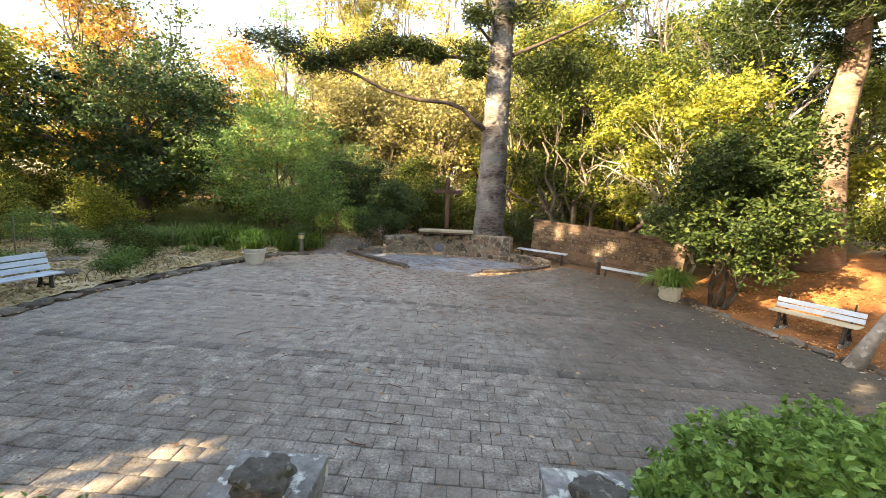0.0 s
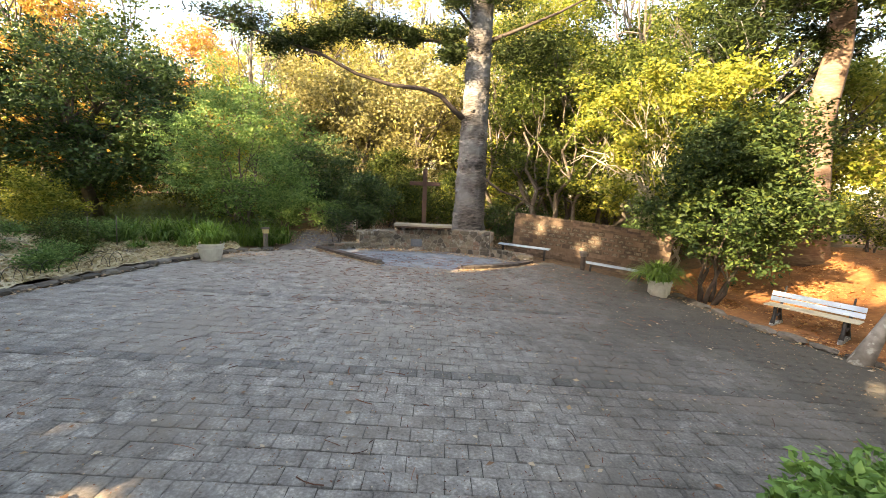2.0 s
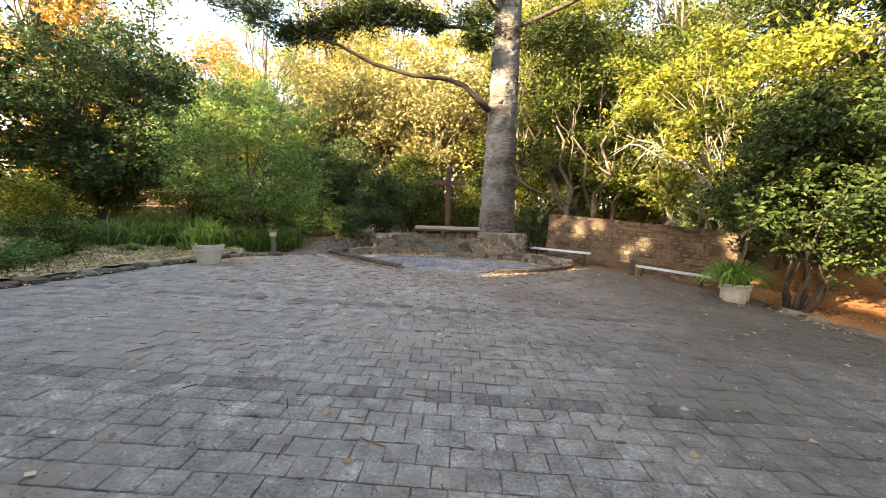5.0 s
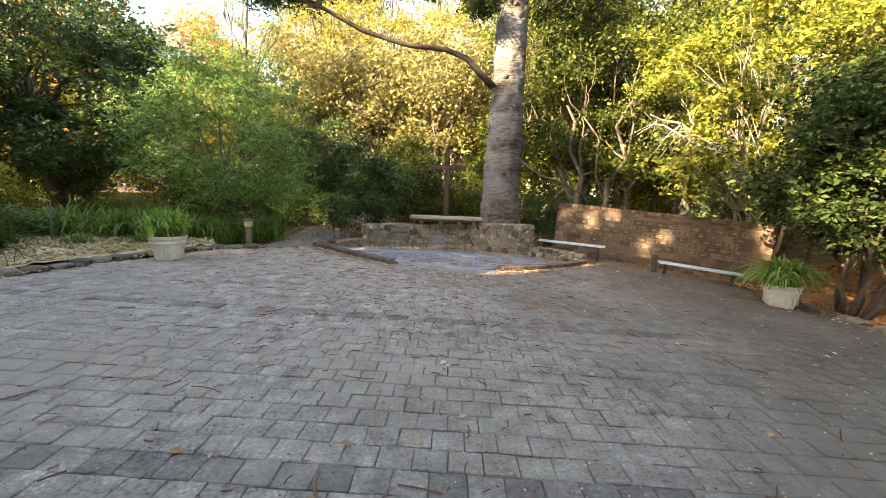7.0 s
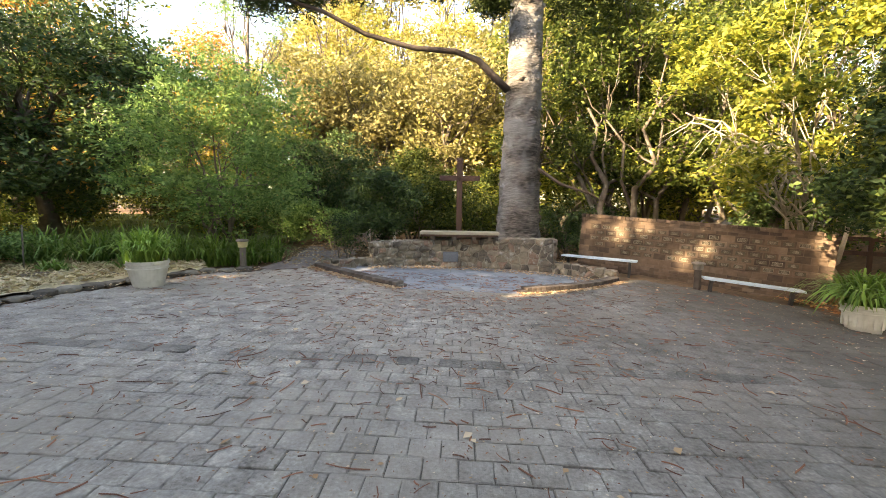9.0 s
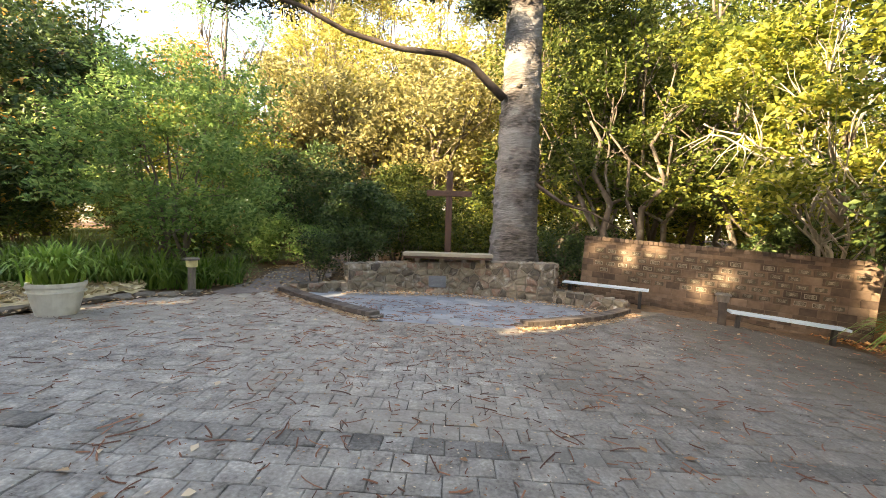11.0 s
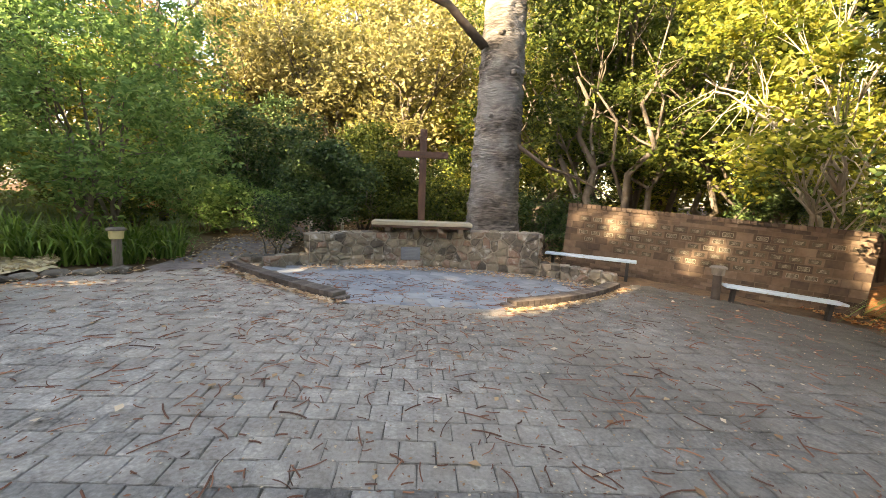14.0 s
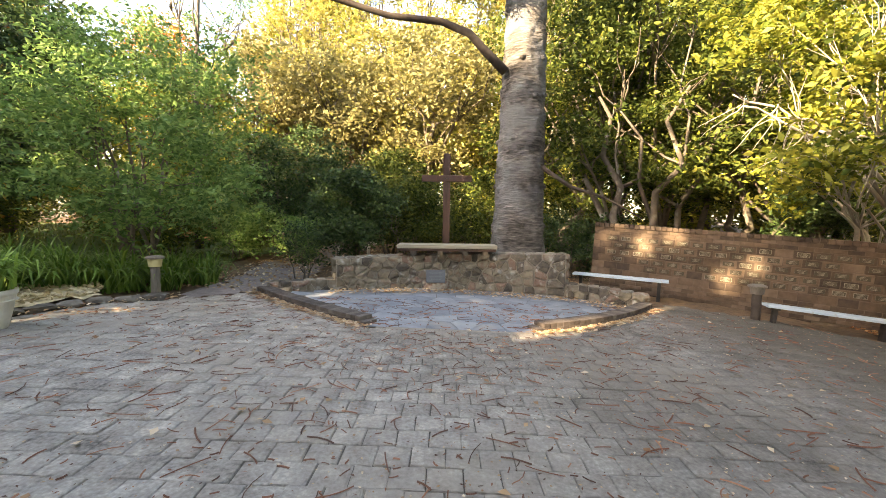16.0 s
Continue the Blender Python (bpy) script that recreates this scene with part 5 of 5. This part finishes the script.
def shade_tree(x, y, rz, size, seed):
    """An added unseen shading tree, its leaves cut away along the gaps."""
    rng, pr = np.random.default_rng(seed), random.Random(seed)
    z0 = 1.05 if abs(x) < 14 and y < 0.9 else gz(x, y)
    e = empty("shade_tree", x, y, z0, rz, "tall spreading green tree added out of view for shade", "tree", "tall trees behind the terrace")
    body = np.array(crown(36, 22, 9.3, 4.7, 7.2, 1.9)) * size
    main = (bent((0, 0, -0.3), (0.3 * size, 0.2 * size, 9.5 * size), 0, pr, 6, 0.04), [0.36 * size * (1.3 if i == 0 else 1 - 0.13 * i) for i in range(7)])
    tubes("trunk", [main], M_BARK2, e, 9, 0.1, seed)
    for b in body:
        a = main[0][2 + pr.randint(0, 3)]
        tubes("limb", [(bent(a, b[:3], 0.3, pr), [0.09 * size * (1 - 0.14 * k) for k in range(6)])], M_BARK2, e, 4, 0.1, seed)
    pos, _ = cloud(rng, [tuple(b) for b in body], int(560 + 600 * size), 17, 0.45, 0.2, 0.8)
    c, n = math.cos(radians(rz)), math.sin(radians(rz))
    W = np.stack([c * pos[:, 0] - n * pos[:, 1] + x, n * pos[:, 0] + c * pos[:, 1] + y, pos[:, 2] + z0], 1)
    S = np.array(SUN_FROM)
    keep = np.ones(len(pos), bool)
    for gx, gy, gz_, r in GAPS:
        d = W - (gx, gy, gz_)
        keep &= np.linalg.norm(d - np.outer(d @ S, S), axis=1) > r + 0.08
    leaves("crown", pos[keep], 0.42, L_GREEN, e, rng, 0.5, 0.4, 0.1)


# added shading trees; the four last but one group dim skylight from +x
for k, (x, y, rz, size) in enumerate([(-16.7, 4.3, 247, 0.93), (-20.8, -25.7, 227, 0.5), (-13.1, 5.6, 8, 0.35), (-15.8, -0.7, 108, 0.47), (5.4, -9.5, 202, 0.51), (-23.5, -14.2, 49, 0.99), (8.9, -21.4, 70, 0.6), (-18.1, -6.5, 19, 0.58), (-35.5, -20.6, 196, 0.62), (-13.1, -7.3, 103, 0.68), (-29.2, -7.7, 150, 0.35), (-15.7, -6.8, 152, 0.42), (-9.9, -23.1, 202, 0.4), (-21.3, -2.7, 54, 0.71), (-19.1, -16.7, 293, 1.0), (-2.4, -21.4, 223, 0.92), (-24.7, -6.8, 266, 0.7), (-8.7, 1.5, 325, 0.58), (-13.1, -3.5, 327, 0.99), (-21.8, 6.8, 230, 0.91), (-29.6, -4.5, 300, 0.49), (-5.3, -10.3, 9, 0.41), (-20.4, 6.6, 140, 0.76), (-37.7, -12.1, 69, 0.78), (-6.2, -3.9, 75, 0.9), (15.5, 2.0, 30, 1.0), (13.5, -5.5, 140, 1.0), (20.5, 5.5, 230, 1.0), (7.5, -9.5, 20, 1.0)]):
    shade_tree(x, y, rz, size, 600 + k)


def far_wood():
    """The wood's far edge: a ragged belt of foliage."""
    rng = np.random.default_rng(91)
    bl = []
    for i in range(120):
        a = math.radians(rng.uniform(-80, 80))
        r = rng.uniform(50, 62)
        x, y = r * math.sin(a), 8 + r * math.cos(a)
        h = rng.uniform(5, 11) + (3 if x > -8 else 0)
        bl.append((x, y, gz(x, y, h * 0.5), rng.uniform(2.5, 4.5), 2.5, h * 0.6))
    pos, _ = cloud(rng, bl, 2600, 14, 0.7, 0.2)
    ob = leaves("far_wood", pos, 0.7, L_OLIVE, None, rng, 0.6)
    tagged(ob, "distant belt of autumn woodland", "trees", kind="stuff")


far_wood()

plant(tree("wood_bush", 0, 0, 1.3, crown(39, 10, 1.2, 1.5, 1.1, 0.7), L_GREEN, M_BARK2, 39, 210, 18, 0.2, 0.12, 0.06, (0, 0), 4, "leafy bush in the shade of the wood", "shrub", "bushes under the trees", base=0.0, extra=(L_LIME, 0.3, 8)), [(-9.0, 21.5, 0), (-11.2, 23.5, 60), (-16.5, 22.5, 130), (-19.0, 19.0, 10), (-14.2, 25.5, 250), (-8.2, 26.0, 330), (7.4, 23.5, 80), (11.0, 19.6, 200), (2.4, 25.0, 20), (14.2, 19.0, 140), (-1.0, 25.5, 300), (-22, 22, 210), (16.5, 16.5, 0), (-6.9, 29.0, 90), (0.8, 30.0, 170), (5.4, 27.0, 40), (8.0, 29.0, 10), (11.5, 30.5, 100), (15.0, 27.5, 190), (18.0, 24.5, 280), (13.0, 25.0, 60), (20.5, 29.0, 150), (-10.5, 30.5, 30), (-15.5, 30.0, 200), (-22.0, 30.0, 15), (-24.5, 31.0, 95), (-20.0, 31.5, 175), (-27.0, 29.0, 255), (-17.5, 33.0, 335), (-23.0, 26.5, 45), (-18.5, 24.0, 290)])

# ---- low planting ----
pr = random.Random(55)
for i, (x, y, n, l) in enumerate([(-5.75, 16.1, 210, 1.23), (-6.4, 15.9, 210, 1.30), (-7.1, 15.5, 210, 1.30), (-7.8, 15.2, 190, 1.30), (-6.1, 16.9, 180, 1.30), (-5.4, 16.9, 160, 1.16), (-8.6, 14.9, 180, 1.23), (-9.5, 14.6, 180, 1.23), (-7.0, 16.4, 190, 1.30), (-7.9, 16.1, 190, 1.30), (-8.8, 15.8, 180, 1.30), (-7.4, 14.4, 90, 0.55), (-10.4, 14.3, 160, 1.16), (-8.4, 13.6, 110, 0.6), (-9.3, 12.9, 100, 0.6)]):
    strap_clump("lily_clump", x, y, n, l * (0.8 + 0.1 * (i % 4)), L_STRAP, 60 + i, "clump of strappy green lily leaves", group="lily clumps beside the path", arch=1.25)
for i, (x, y, h) in enumerate([(-9.6, 12.4, 0.75), (-10.6, 11.6, 0.8), (-8.6, 11.2, 0.55), (-11.8, 9.6, 0.9), (-10.0, 9.3, 0.5), (-12.6, 12.4, 1.0), (-10.9, 14.0, 0.7), (-11.5, 7.4, 1.0), (-9.4, 14.0, 0.6), (-8.9, 12.2, 0.5), (-8.3, 10.4, 0.4), (-12.9, 10.6, 1.0), (-13.2, 8.6, 1.1), (-9.9, 13.4, 0.7)]):
    tree("bed_shrub", x, y, h * 0.6, crown(70 + i, 6, h * 0.7, h * 0.7, h * 0.55, h * 0.36), L_FRESH if i % 3 else L_GREEN, M_BARK2, 70 + i, 170, 15, 0.13, 0.06, 0.025, (0, 0), 3, "loose green shrub in the mulched bed", "shrub", "shrubs in the garden bed", hollow=0.1)
for i, (x, y, h) in enumerate([(-14.5, 12.5, 1.9), (-15.5, 9.5, 2.4), (-14.0, 7.0, 2.6), (-16.5, 14.5, 2.2), (-12.8, 15.6, 1.4), (-18.0, 11.5, 3.0)]):
    tree("border_bush", x, y, h * 0.6, crown(90 + i, 8, h * 0.6, h * 0.7, h * 0.55, h * 0.36), L_GREEN if i % 2 else L_LIME, M_BARK2, 90 + i, 420, 18, 0.2, 0.10, 0.05, (0, 0), 4, "dense green border bush", "shrub", "bushes behind the bed")


def terrace_hedge(x, y, z, rx, ry, rz, seed, label):
    tree("terrace_bush", x, y, rz * 0.8, [(0, 0, rz * 0.55, rx, ry, rz * 0.5), (rx * 0.4, 0.1, rz * 0.5, rx * 0.7, ry, rz * 0.45), (-rx * 0.3, -0.1, rz * 0.5, rx * 0.7, ry, rz * 0.4)], L_HEDGE, M_BARK2, seed, 1900, 26, 0.045, 0.055, 0.04, (0, 0), 4, label, "shrub", "clipped bushes beside the steps", hollow=0.8, base=z, droop=-0.4, jag=0.22)


terrace_hedge(2.52, 2.5, -0.05, 1.12, 0.75, 1.62, 120, "dense bright green bush beside the pier")
terrace_hedge(-2.35, 2.2, 0.0, 0.6, 0.5, 0.85, 121, "dense bright green bush beside the steps")


def hoops():
    """Wire hoop edging in the mulch."""
    for i in range(11):
        k = i / 10
        x, y = -8.15 + 0.75 * k + 0.1 * math.sin(i), 8.9 + 2.6 * k
        e = tubes("wire_hoop", [([(0.17 * math.cos(a), 0.0, 0.30 * math.sin(a)) for a in [math.pi * q / 10 for q in range(11)]], [0.006] * 11)], M_IRON, None, 5, 0)
        e.matrix_basis = pose(x, y, gz(x, y, 0.09), 0, 0, 70 + 8 * math.sin(i * 2))
        tagged(e, "thin rusty wire hoop in the mulch", "garden hoop", "wire hoops along the bed")


hoops()

for x, y, h in ((-10.6, 10.2, 1.25), (-9.5, 13.2, 0.9), (-9.0, 13.6, 0.95), (-11.6, 12.2, 1.1)):
    st = tubes("garden_stake", [([(0, 0, -0.2), (0.02, 0, h * 0.5), (0.03, 0.01, h)], [0.016, 0.016, 0.014])], M_POST, None, 7, 0.05, 3)
    st.matrix_basis = pose(x, y, gz(x, y, 0.05))
    tagged(st, "thin weathered stake standing in the mulch", "garden stake", "stakes in the garden bed")
for x, y, a in ((-10.2, 11.0, 20), (-9.7, 12.1, 70), (-9.0, 9.9, 130), (-10.9, 9.0, 50)):
    fs = link("flat_stone", rock(random.Random(int(a)), 0.42, 0.28, 0.07), M_EDGE)
    fs.matrix_basis = pose(x, y, gz(x, y, 0.12), 0, 0, a)
    tagged(fs, "flat grey stone lying in the mulch", "stone", "flat stones in the bed")

# red-brown wall and pale rail seen beyond the trees
tw = empty("garden_wall", -11.5, 27.0, None, 8, "terracotta coloured low garden wall", "wall", kind="structure")
part("wall", boxed(-0.9, 0.9, -0.12, 0.12, -0.3, 0.5, 0.02), M_TANK, tw)
part("coping", boxed(-0.95, 0.95, -0.16, 0.16, 0.503, 0.57, 0.01), M_ALTAR, tw)
hr = empty("hand_rail", -3.1, 21.3, None, 60, "pale painted handrail beside the path", "rail")
for x in (-0.7, 0.7):
    part("post", boxed(x - 0.04, x + 0.04, -0.04, 0.04, -0.2, 1.0, 0.006), M_POT, hr)
part("rail", boxed(-0.85, 0.85, -0.03, 0.03, 0.96, 1.03, 0.006, pose(0, -0.075, -0.15, 0, 14)), M_POT, hr)
fr = empty("fence", 11.2, 17.6, None, -35, "dark timber post and rail fence behind the wall", "fence")
for x in (-1.5, 0, 1.5):
    part("post", boxed(x - 0.06, x + 0.06, -0.06, 0.06, -0.4, 1.15, 0.008), M_DARKWOOD, fr)
for z in (0.6, 1.0):
    part("rail", boxed(-1.8, 1.8, -0.095, -0.063, z - 0.06, z + 0.06, 0.006), M_DARKWOOD, fr)

# ---- litter ----


def scatter(name, n, test, size, mat, seed, label, aspect=0.7, x=(-9, 9), y=(3, 17), up=0.012, tilt=0.25, bias=None):
    """Fallen leaves lying on the ground, one object."""
    rng = np.random.default_rng(seed)
    px, py = rng.uniform(*x, n * 20), rng.uniform(*y, n * 20)
    ok = test(px, py)
    if bias is not None:
        ok &= rng.random(n * 20) < bias(px, py)
    px, py = px[ok][:n], py[ok][:n]
    n = len(px)
    a, s = rng.uniform(0, 2 * math.pi, n), size * rng.uniform(0.5, 1.3, n)
    z = ground_z(px, py) + up
    dx, dy = np.cos(a) * s, np.sin(a) * s
    w = aspect * 0.5
    v = np.empty((n, 4, 3))
    v[:, 0] = np.stack([px - dx * 0.5, py - dy * 0.5, z], -1)
    v[:, 1] = np.stack([px - dy * w, py + dx * w, z + s * tilt * rng.random(n)], -1)
    v[:, 2] = np.stack([px + dx * 0.5, py + dy * 0.5, z + s * tilt * rng.random(n)], -1)
    v[:, 3] = np.stack([px + dy * w, py - dx * w, z + s * tilt * rng.random(n)], -1)
    i = np.arange(n)[:, None] * 4
    f = np.concatenate([i + np.array([[0, 1, 2]]), i + np.array([[0, 2, 3]])])
    return tagged(raw(name, v.reshape(-1, 3), f, mat), label, "fallen leaves", kind="stuff")


def near_line(points, w):
    def b(px, py):
        d = np.full(px.shape, 99.0)
        for (ax, ay), (bx, by) in zip(points, points[1:]):
            k = np.clip(((px - ax) * (bx - ax) + (py - ay) * (by - ay)) / ((bx - ax) ** 2 + (by - ay) ** 2), 0, 1)
            d = np.minimum(d, np.hypot(px - ax - k * (bx - ax), py - ay - k * (by - ay)))
        return np.exp(-(d / w) ** 2)
    return b


everywhere = lambda a, b: np.ones(np.shape(a), bool)
scatter("fallen_leaves", 420, in_court, 0.075, M_DRY, 201, "scattered dry leaves on the pavers")
scatter("fallen_leaves", 1800, in_court, 0.075, M_DRY, 202, "dry leaves gathered along the edges", bias=near_line(EDGE_R, 0.28))
scatter("fallen_leaves", 900, everywhere, 0.08, M_DRY, 203, "dry leaves gathered along the kerbs", bias=near_line([tuple(arc_point(-1, k / 6) + Vector((-0.12, -0.17))) for k in range(7)], 0.1), x=(-4.5, 0), y=(13, 17))
scatter("fallen_leaves", 900, everywhere, 0.08, M_DRY, 204, "dry leaves gathered along the kerbs", bias=near_line([tuple(arc_point(1, k / 6) + Vector((0.1, -0.17))) for k in range(7)], 0.1), x=(0, 4.5), y=(13, 17))
scatter("fallen_leaves", 900, in_sanct, 0.08, M_DRY, 205, "dry leaves drifted against the altar wall", bias=near_line([(-2.4, 16.5), (-0.2, 17.1), (2.3, 16.6), (3.1, 16.0)], 0.22), x=(-3.8, 3.8), y=(14, 17.4), up=0.02)
scatter("fallen_leaves", 16000, everywhere, 0.085, M_RUSTLEAF, 206, "orange leaf litter under the trees", bias=lambda a, b: 0.9 * (~in_court(a, b)) * (a > 7.4), x=(7, 15), y=(6, 17), up=-0.01, tilt=0.5)
scatter("fallen_leaves", 6000, everywhere, 0.08, M_DRY, 207, "brown leaf litter along the path", bias=lambda a, b: 0.9 * (~in_court(a, b)) * (~in_sanct(a, b)), x=(-6, 4), y=(16.2, 26), up=0.01, tilt=0.5)
scatter("straw", 14000, in_poly(BED), 0.13, M_STRAW, 212, "loose straw lying over the bed", aspect=0.1, x=(-14, -5), y=(4, 16), up=0.11, tilt=0.5)
scatter("crumbs", 8000, in_court, 0.022, M_DRY, 209, "small pale bits of leaf and bark on the pavers", up=0.006)
scatter("fallen_leaves", 2600, in_poly(BED), 0.07, M_DRY, 210, "dry leaves over the straw mulch", x=(-14, -5), y=(4, 16), up=0.13, tilt=0.4)
scatter("fallen_leaves", 900, everywhere, 0.07, M_DRY, 211, "dry leaves caught among the edging stones", bias=near_line(EDGE_L, 0.22), x=(-9, -4.5), y=(4, 16), up=0.03, tilt=0.4)
scatter("fallen_leaves", 900, in_court, 0.07, M_RUSTLEAF, 208, "rusty leaves heaped beside the pot", bias=near_line([(-5.9, 13.9), (-5.0, 14.4)], 0.22), up=0.02)
scatter("crumbs", 7000, in_court, 0.03, M_TWIG, 213, "dark crumbs of bark and needle on the pavers", aspect=0.35, up=0.006)


def fronds():
    """Dead reddish pine twigs scattered on the paving under the pine."""
    rng = np.random.default_rng(300)
    V, F = [], []
    for i in range(2300):
        x, y = rng.normal(-0.5, 3.0), 16.0 - abs(rng.normal(0, 4.2))
        if not bool(in_court(np.array(x), np.array(y)) | in_sanct(np.array(x), np.array(y))):
            continue
        a, l, w = rng.uniform(0, math.pi), 0.05 + 0.26 * rng.random() ** 2.6, rng.uniform(0.003, 0.0068)
        bend = rng.uniform(-0.5, 0.5)
        for k in range(4):
            t = k / 3 - 0.5
            aa = a + bend * t
            cx, cy = x + math.cos(aa) * l * t, y + math.sin(aa) * l * t
            z = gz(cx, cy, 0.008)
            V += [(cx - math.sin(aa) * w, cy + math.cos(aa) * w, z), (cx, cy, z + w * 1.4), (cx + math.sin(aa) * w, cy - math.cos(aa) * w, z)]
            if k:
                b = len(V) - 6
                F += [(b, b + 1, b + 4, b + 3), (b + 1, b + 2, b + 5, b + 4)]
    tagged(raw("dead_twigs", V, F, M_TWIG), "reddish dead pine twigs on the paving", "twigs", kind="stuff")


fronds()


def grass():
    rng = np.random.default_rng(400)
    n = 24000
    x, y = rng.uniform(-30, -6, n), rng.uniform(11, 34, n)
    ok = in_poly(LAWN)(x, y)
    x, y = x[ok], y[ok]
    n = len(x)
    z = ground_z(x, y) + 0.02
    a, h, w = rng.uniform(0, 6.28, n), rng.uniform(0.05, 0.13, n), 0.012
    lx, ly = rng.normal(0, 0.03, n), rng.normal(0, 0.03, n)
    v = np.stack([np.stack([x - np.cos(a) * w, y - np.sin(a) * w, z], -1), np.stack([x + np.cos(a) * w, y + np.sin(a) * w, z], -1), np.stack([x + lx, y + ly, z + h], -1)], 1)
    tagged(raw("grass", v.reshape(-1, 3), np.arange(3 * n).reshape(-1, 3), L_GRASS), "short green lawn grass", "grass", kind="stuff")


grass()

# ---- pavers of the court ----


def pavers():
    rng = np.random.default_rng(500)
    P = 0.235
    g, c = 0.0075, 0.008
    meshes = {}

    def one(depth):
        w, d = P - g, depth - g
        V = [(sx * w / 2, sy * d / 2, -0.035) for sx, sy in ((-1, -1), (1, -1), (1, 1), (-1, 1))]
        V += [(sx * w / 2, sy * d / 2, -c) for sx, sy in ((-1, -1), (1, -1), (1, 1), (-1, 1))]
        V += [(sx * (w / 2 - c), sy * (d / 2 - c), 0) for sx, sy in ((-1, -1), (1, -1), (1, 1), (-1, 1))]
        F = [(k, (k + 1) % 4, (k + 1) % 4 + 4, k + 4) for k in range(4)] + [(k + 4, (k + 1) % 4 + 4, (k + 1) % 4 + 8, k + 8) for k in range(4)] + [(8, 9, 10, 11)]
        return np.array(V), np.array(F)

    def wear():
        """Small differences of size and knocked corners from paver to paver."""
        w = np.zeros((12, 3))
        w[8:, :2] = rng.normal(0, 0.0035, (4, 2))
        w[8:, 2] = -np.abs(rng.normal(0, 0.0025, 4))
        w[4:8, :2] = rng.normal(0, 0.002, (4, 2))
        return w

    rows, y, i = [], 2.84, 0
    while y < 16.4:
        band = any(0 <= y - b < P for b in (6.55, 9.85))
        rows.append((y + P / 2, P, i, band))
        y += P
        i += 1
    made, VV, FF, BV, BF, DV, DF, base = 0, [], [], [], [], [], [], 0
    for yc, d, i, band in rows:
        V, F = one(d)
        for k in range(-40, 41):
            x = k * P + (P / 2 if i % 2 else 0) + 0.012 * math.sin(yc * 1.3)
            if not bool(in_court(np.array(x), np.array(yc))):
                continue
            dz, tx, ty = rng.normal(0, 0.003), rng.normal(0, 0.7), rng.normal(0, 0.7)
            rz = rng.normal(0, 1.0)
            m = pose(x + rng.normal(0, 0.0015), yc, gz(x, yc, dz), tx, 1.5 + ty, rz)
            near = abs(x - 0.1) < 1.55 and (5.0 < yc < 10.6)
            if near and made < 300 and not band and abs(x - 0.1) < 1.35:
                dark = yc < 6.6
                key = (dark, int(rng.integers(12)))
                if key not in meshes:
                    me = bpy.data.meshes.new("paver")
                    me.from_pydata([tuple(v) for v in V + wear()], [], [tuple(f) for f in F])
                    me.materials.append(M_NEARPAVER if dark else M_PAVER)
                    meshes[key] = me
                ob = new("paver", meshes[key])
                ob.parent = court
                ob.matrix_local = m
                made += 1
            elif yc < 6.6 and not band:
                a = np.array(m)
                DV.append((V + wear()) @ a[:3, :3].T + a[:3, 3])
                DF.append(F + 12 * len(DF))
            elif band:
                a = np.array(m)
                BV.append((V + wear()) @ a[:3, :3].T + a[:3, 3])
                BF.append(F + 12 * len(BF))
            else:
                a = np.array(m)
                VV.append((V + wear()) @ a[:3, :3].T + a[:3, 3])
                FF.append(F + base)
                base += len(V)
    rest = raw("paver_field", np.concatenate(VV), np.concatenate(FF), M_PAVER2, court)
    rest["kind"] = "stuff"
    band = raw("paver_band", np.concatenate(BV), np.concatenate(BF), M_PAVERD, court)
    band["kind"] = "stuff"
    near_field = raw("old_paver_field", np.concatenate(DV), np.concatenate(DF), M_NEARPAVER2, court)
    near_field["kind"] = "stuff"


pavers()
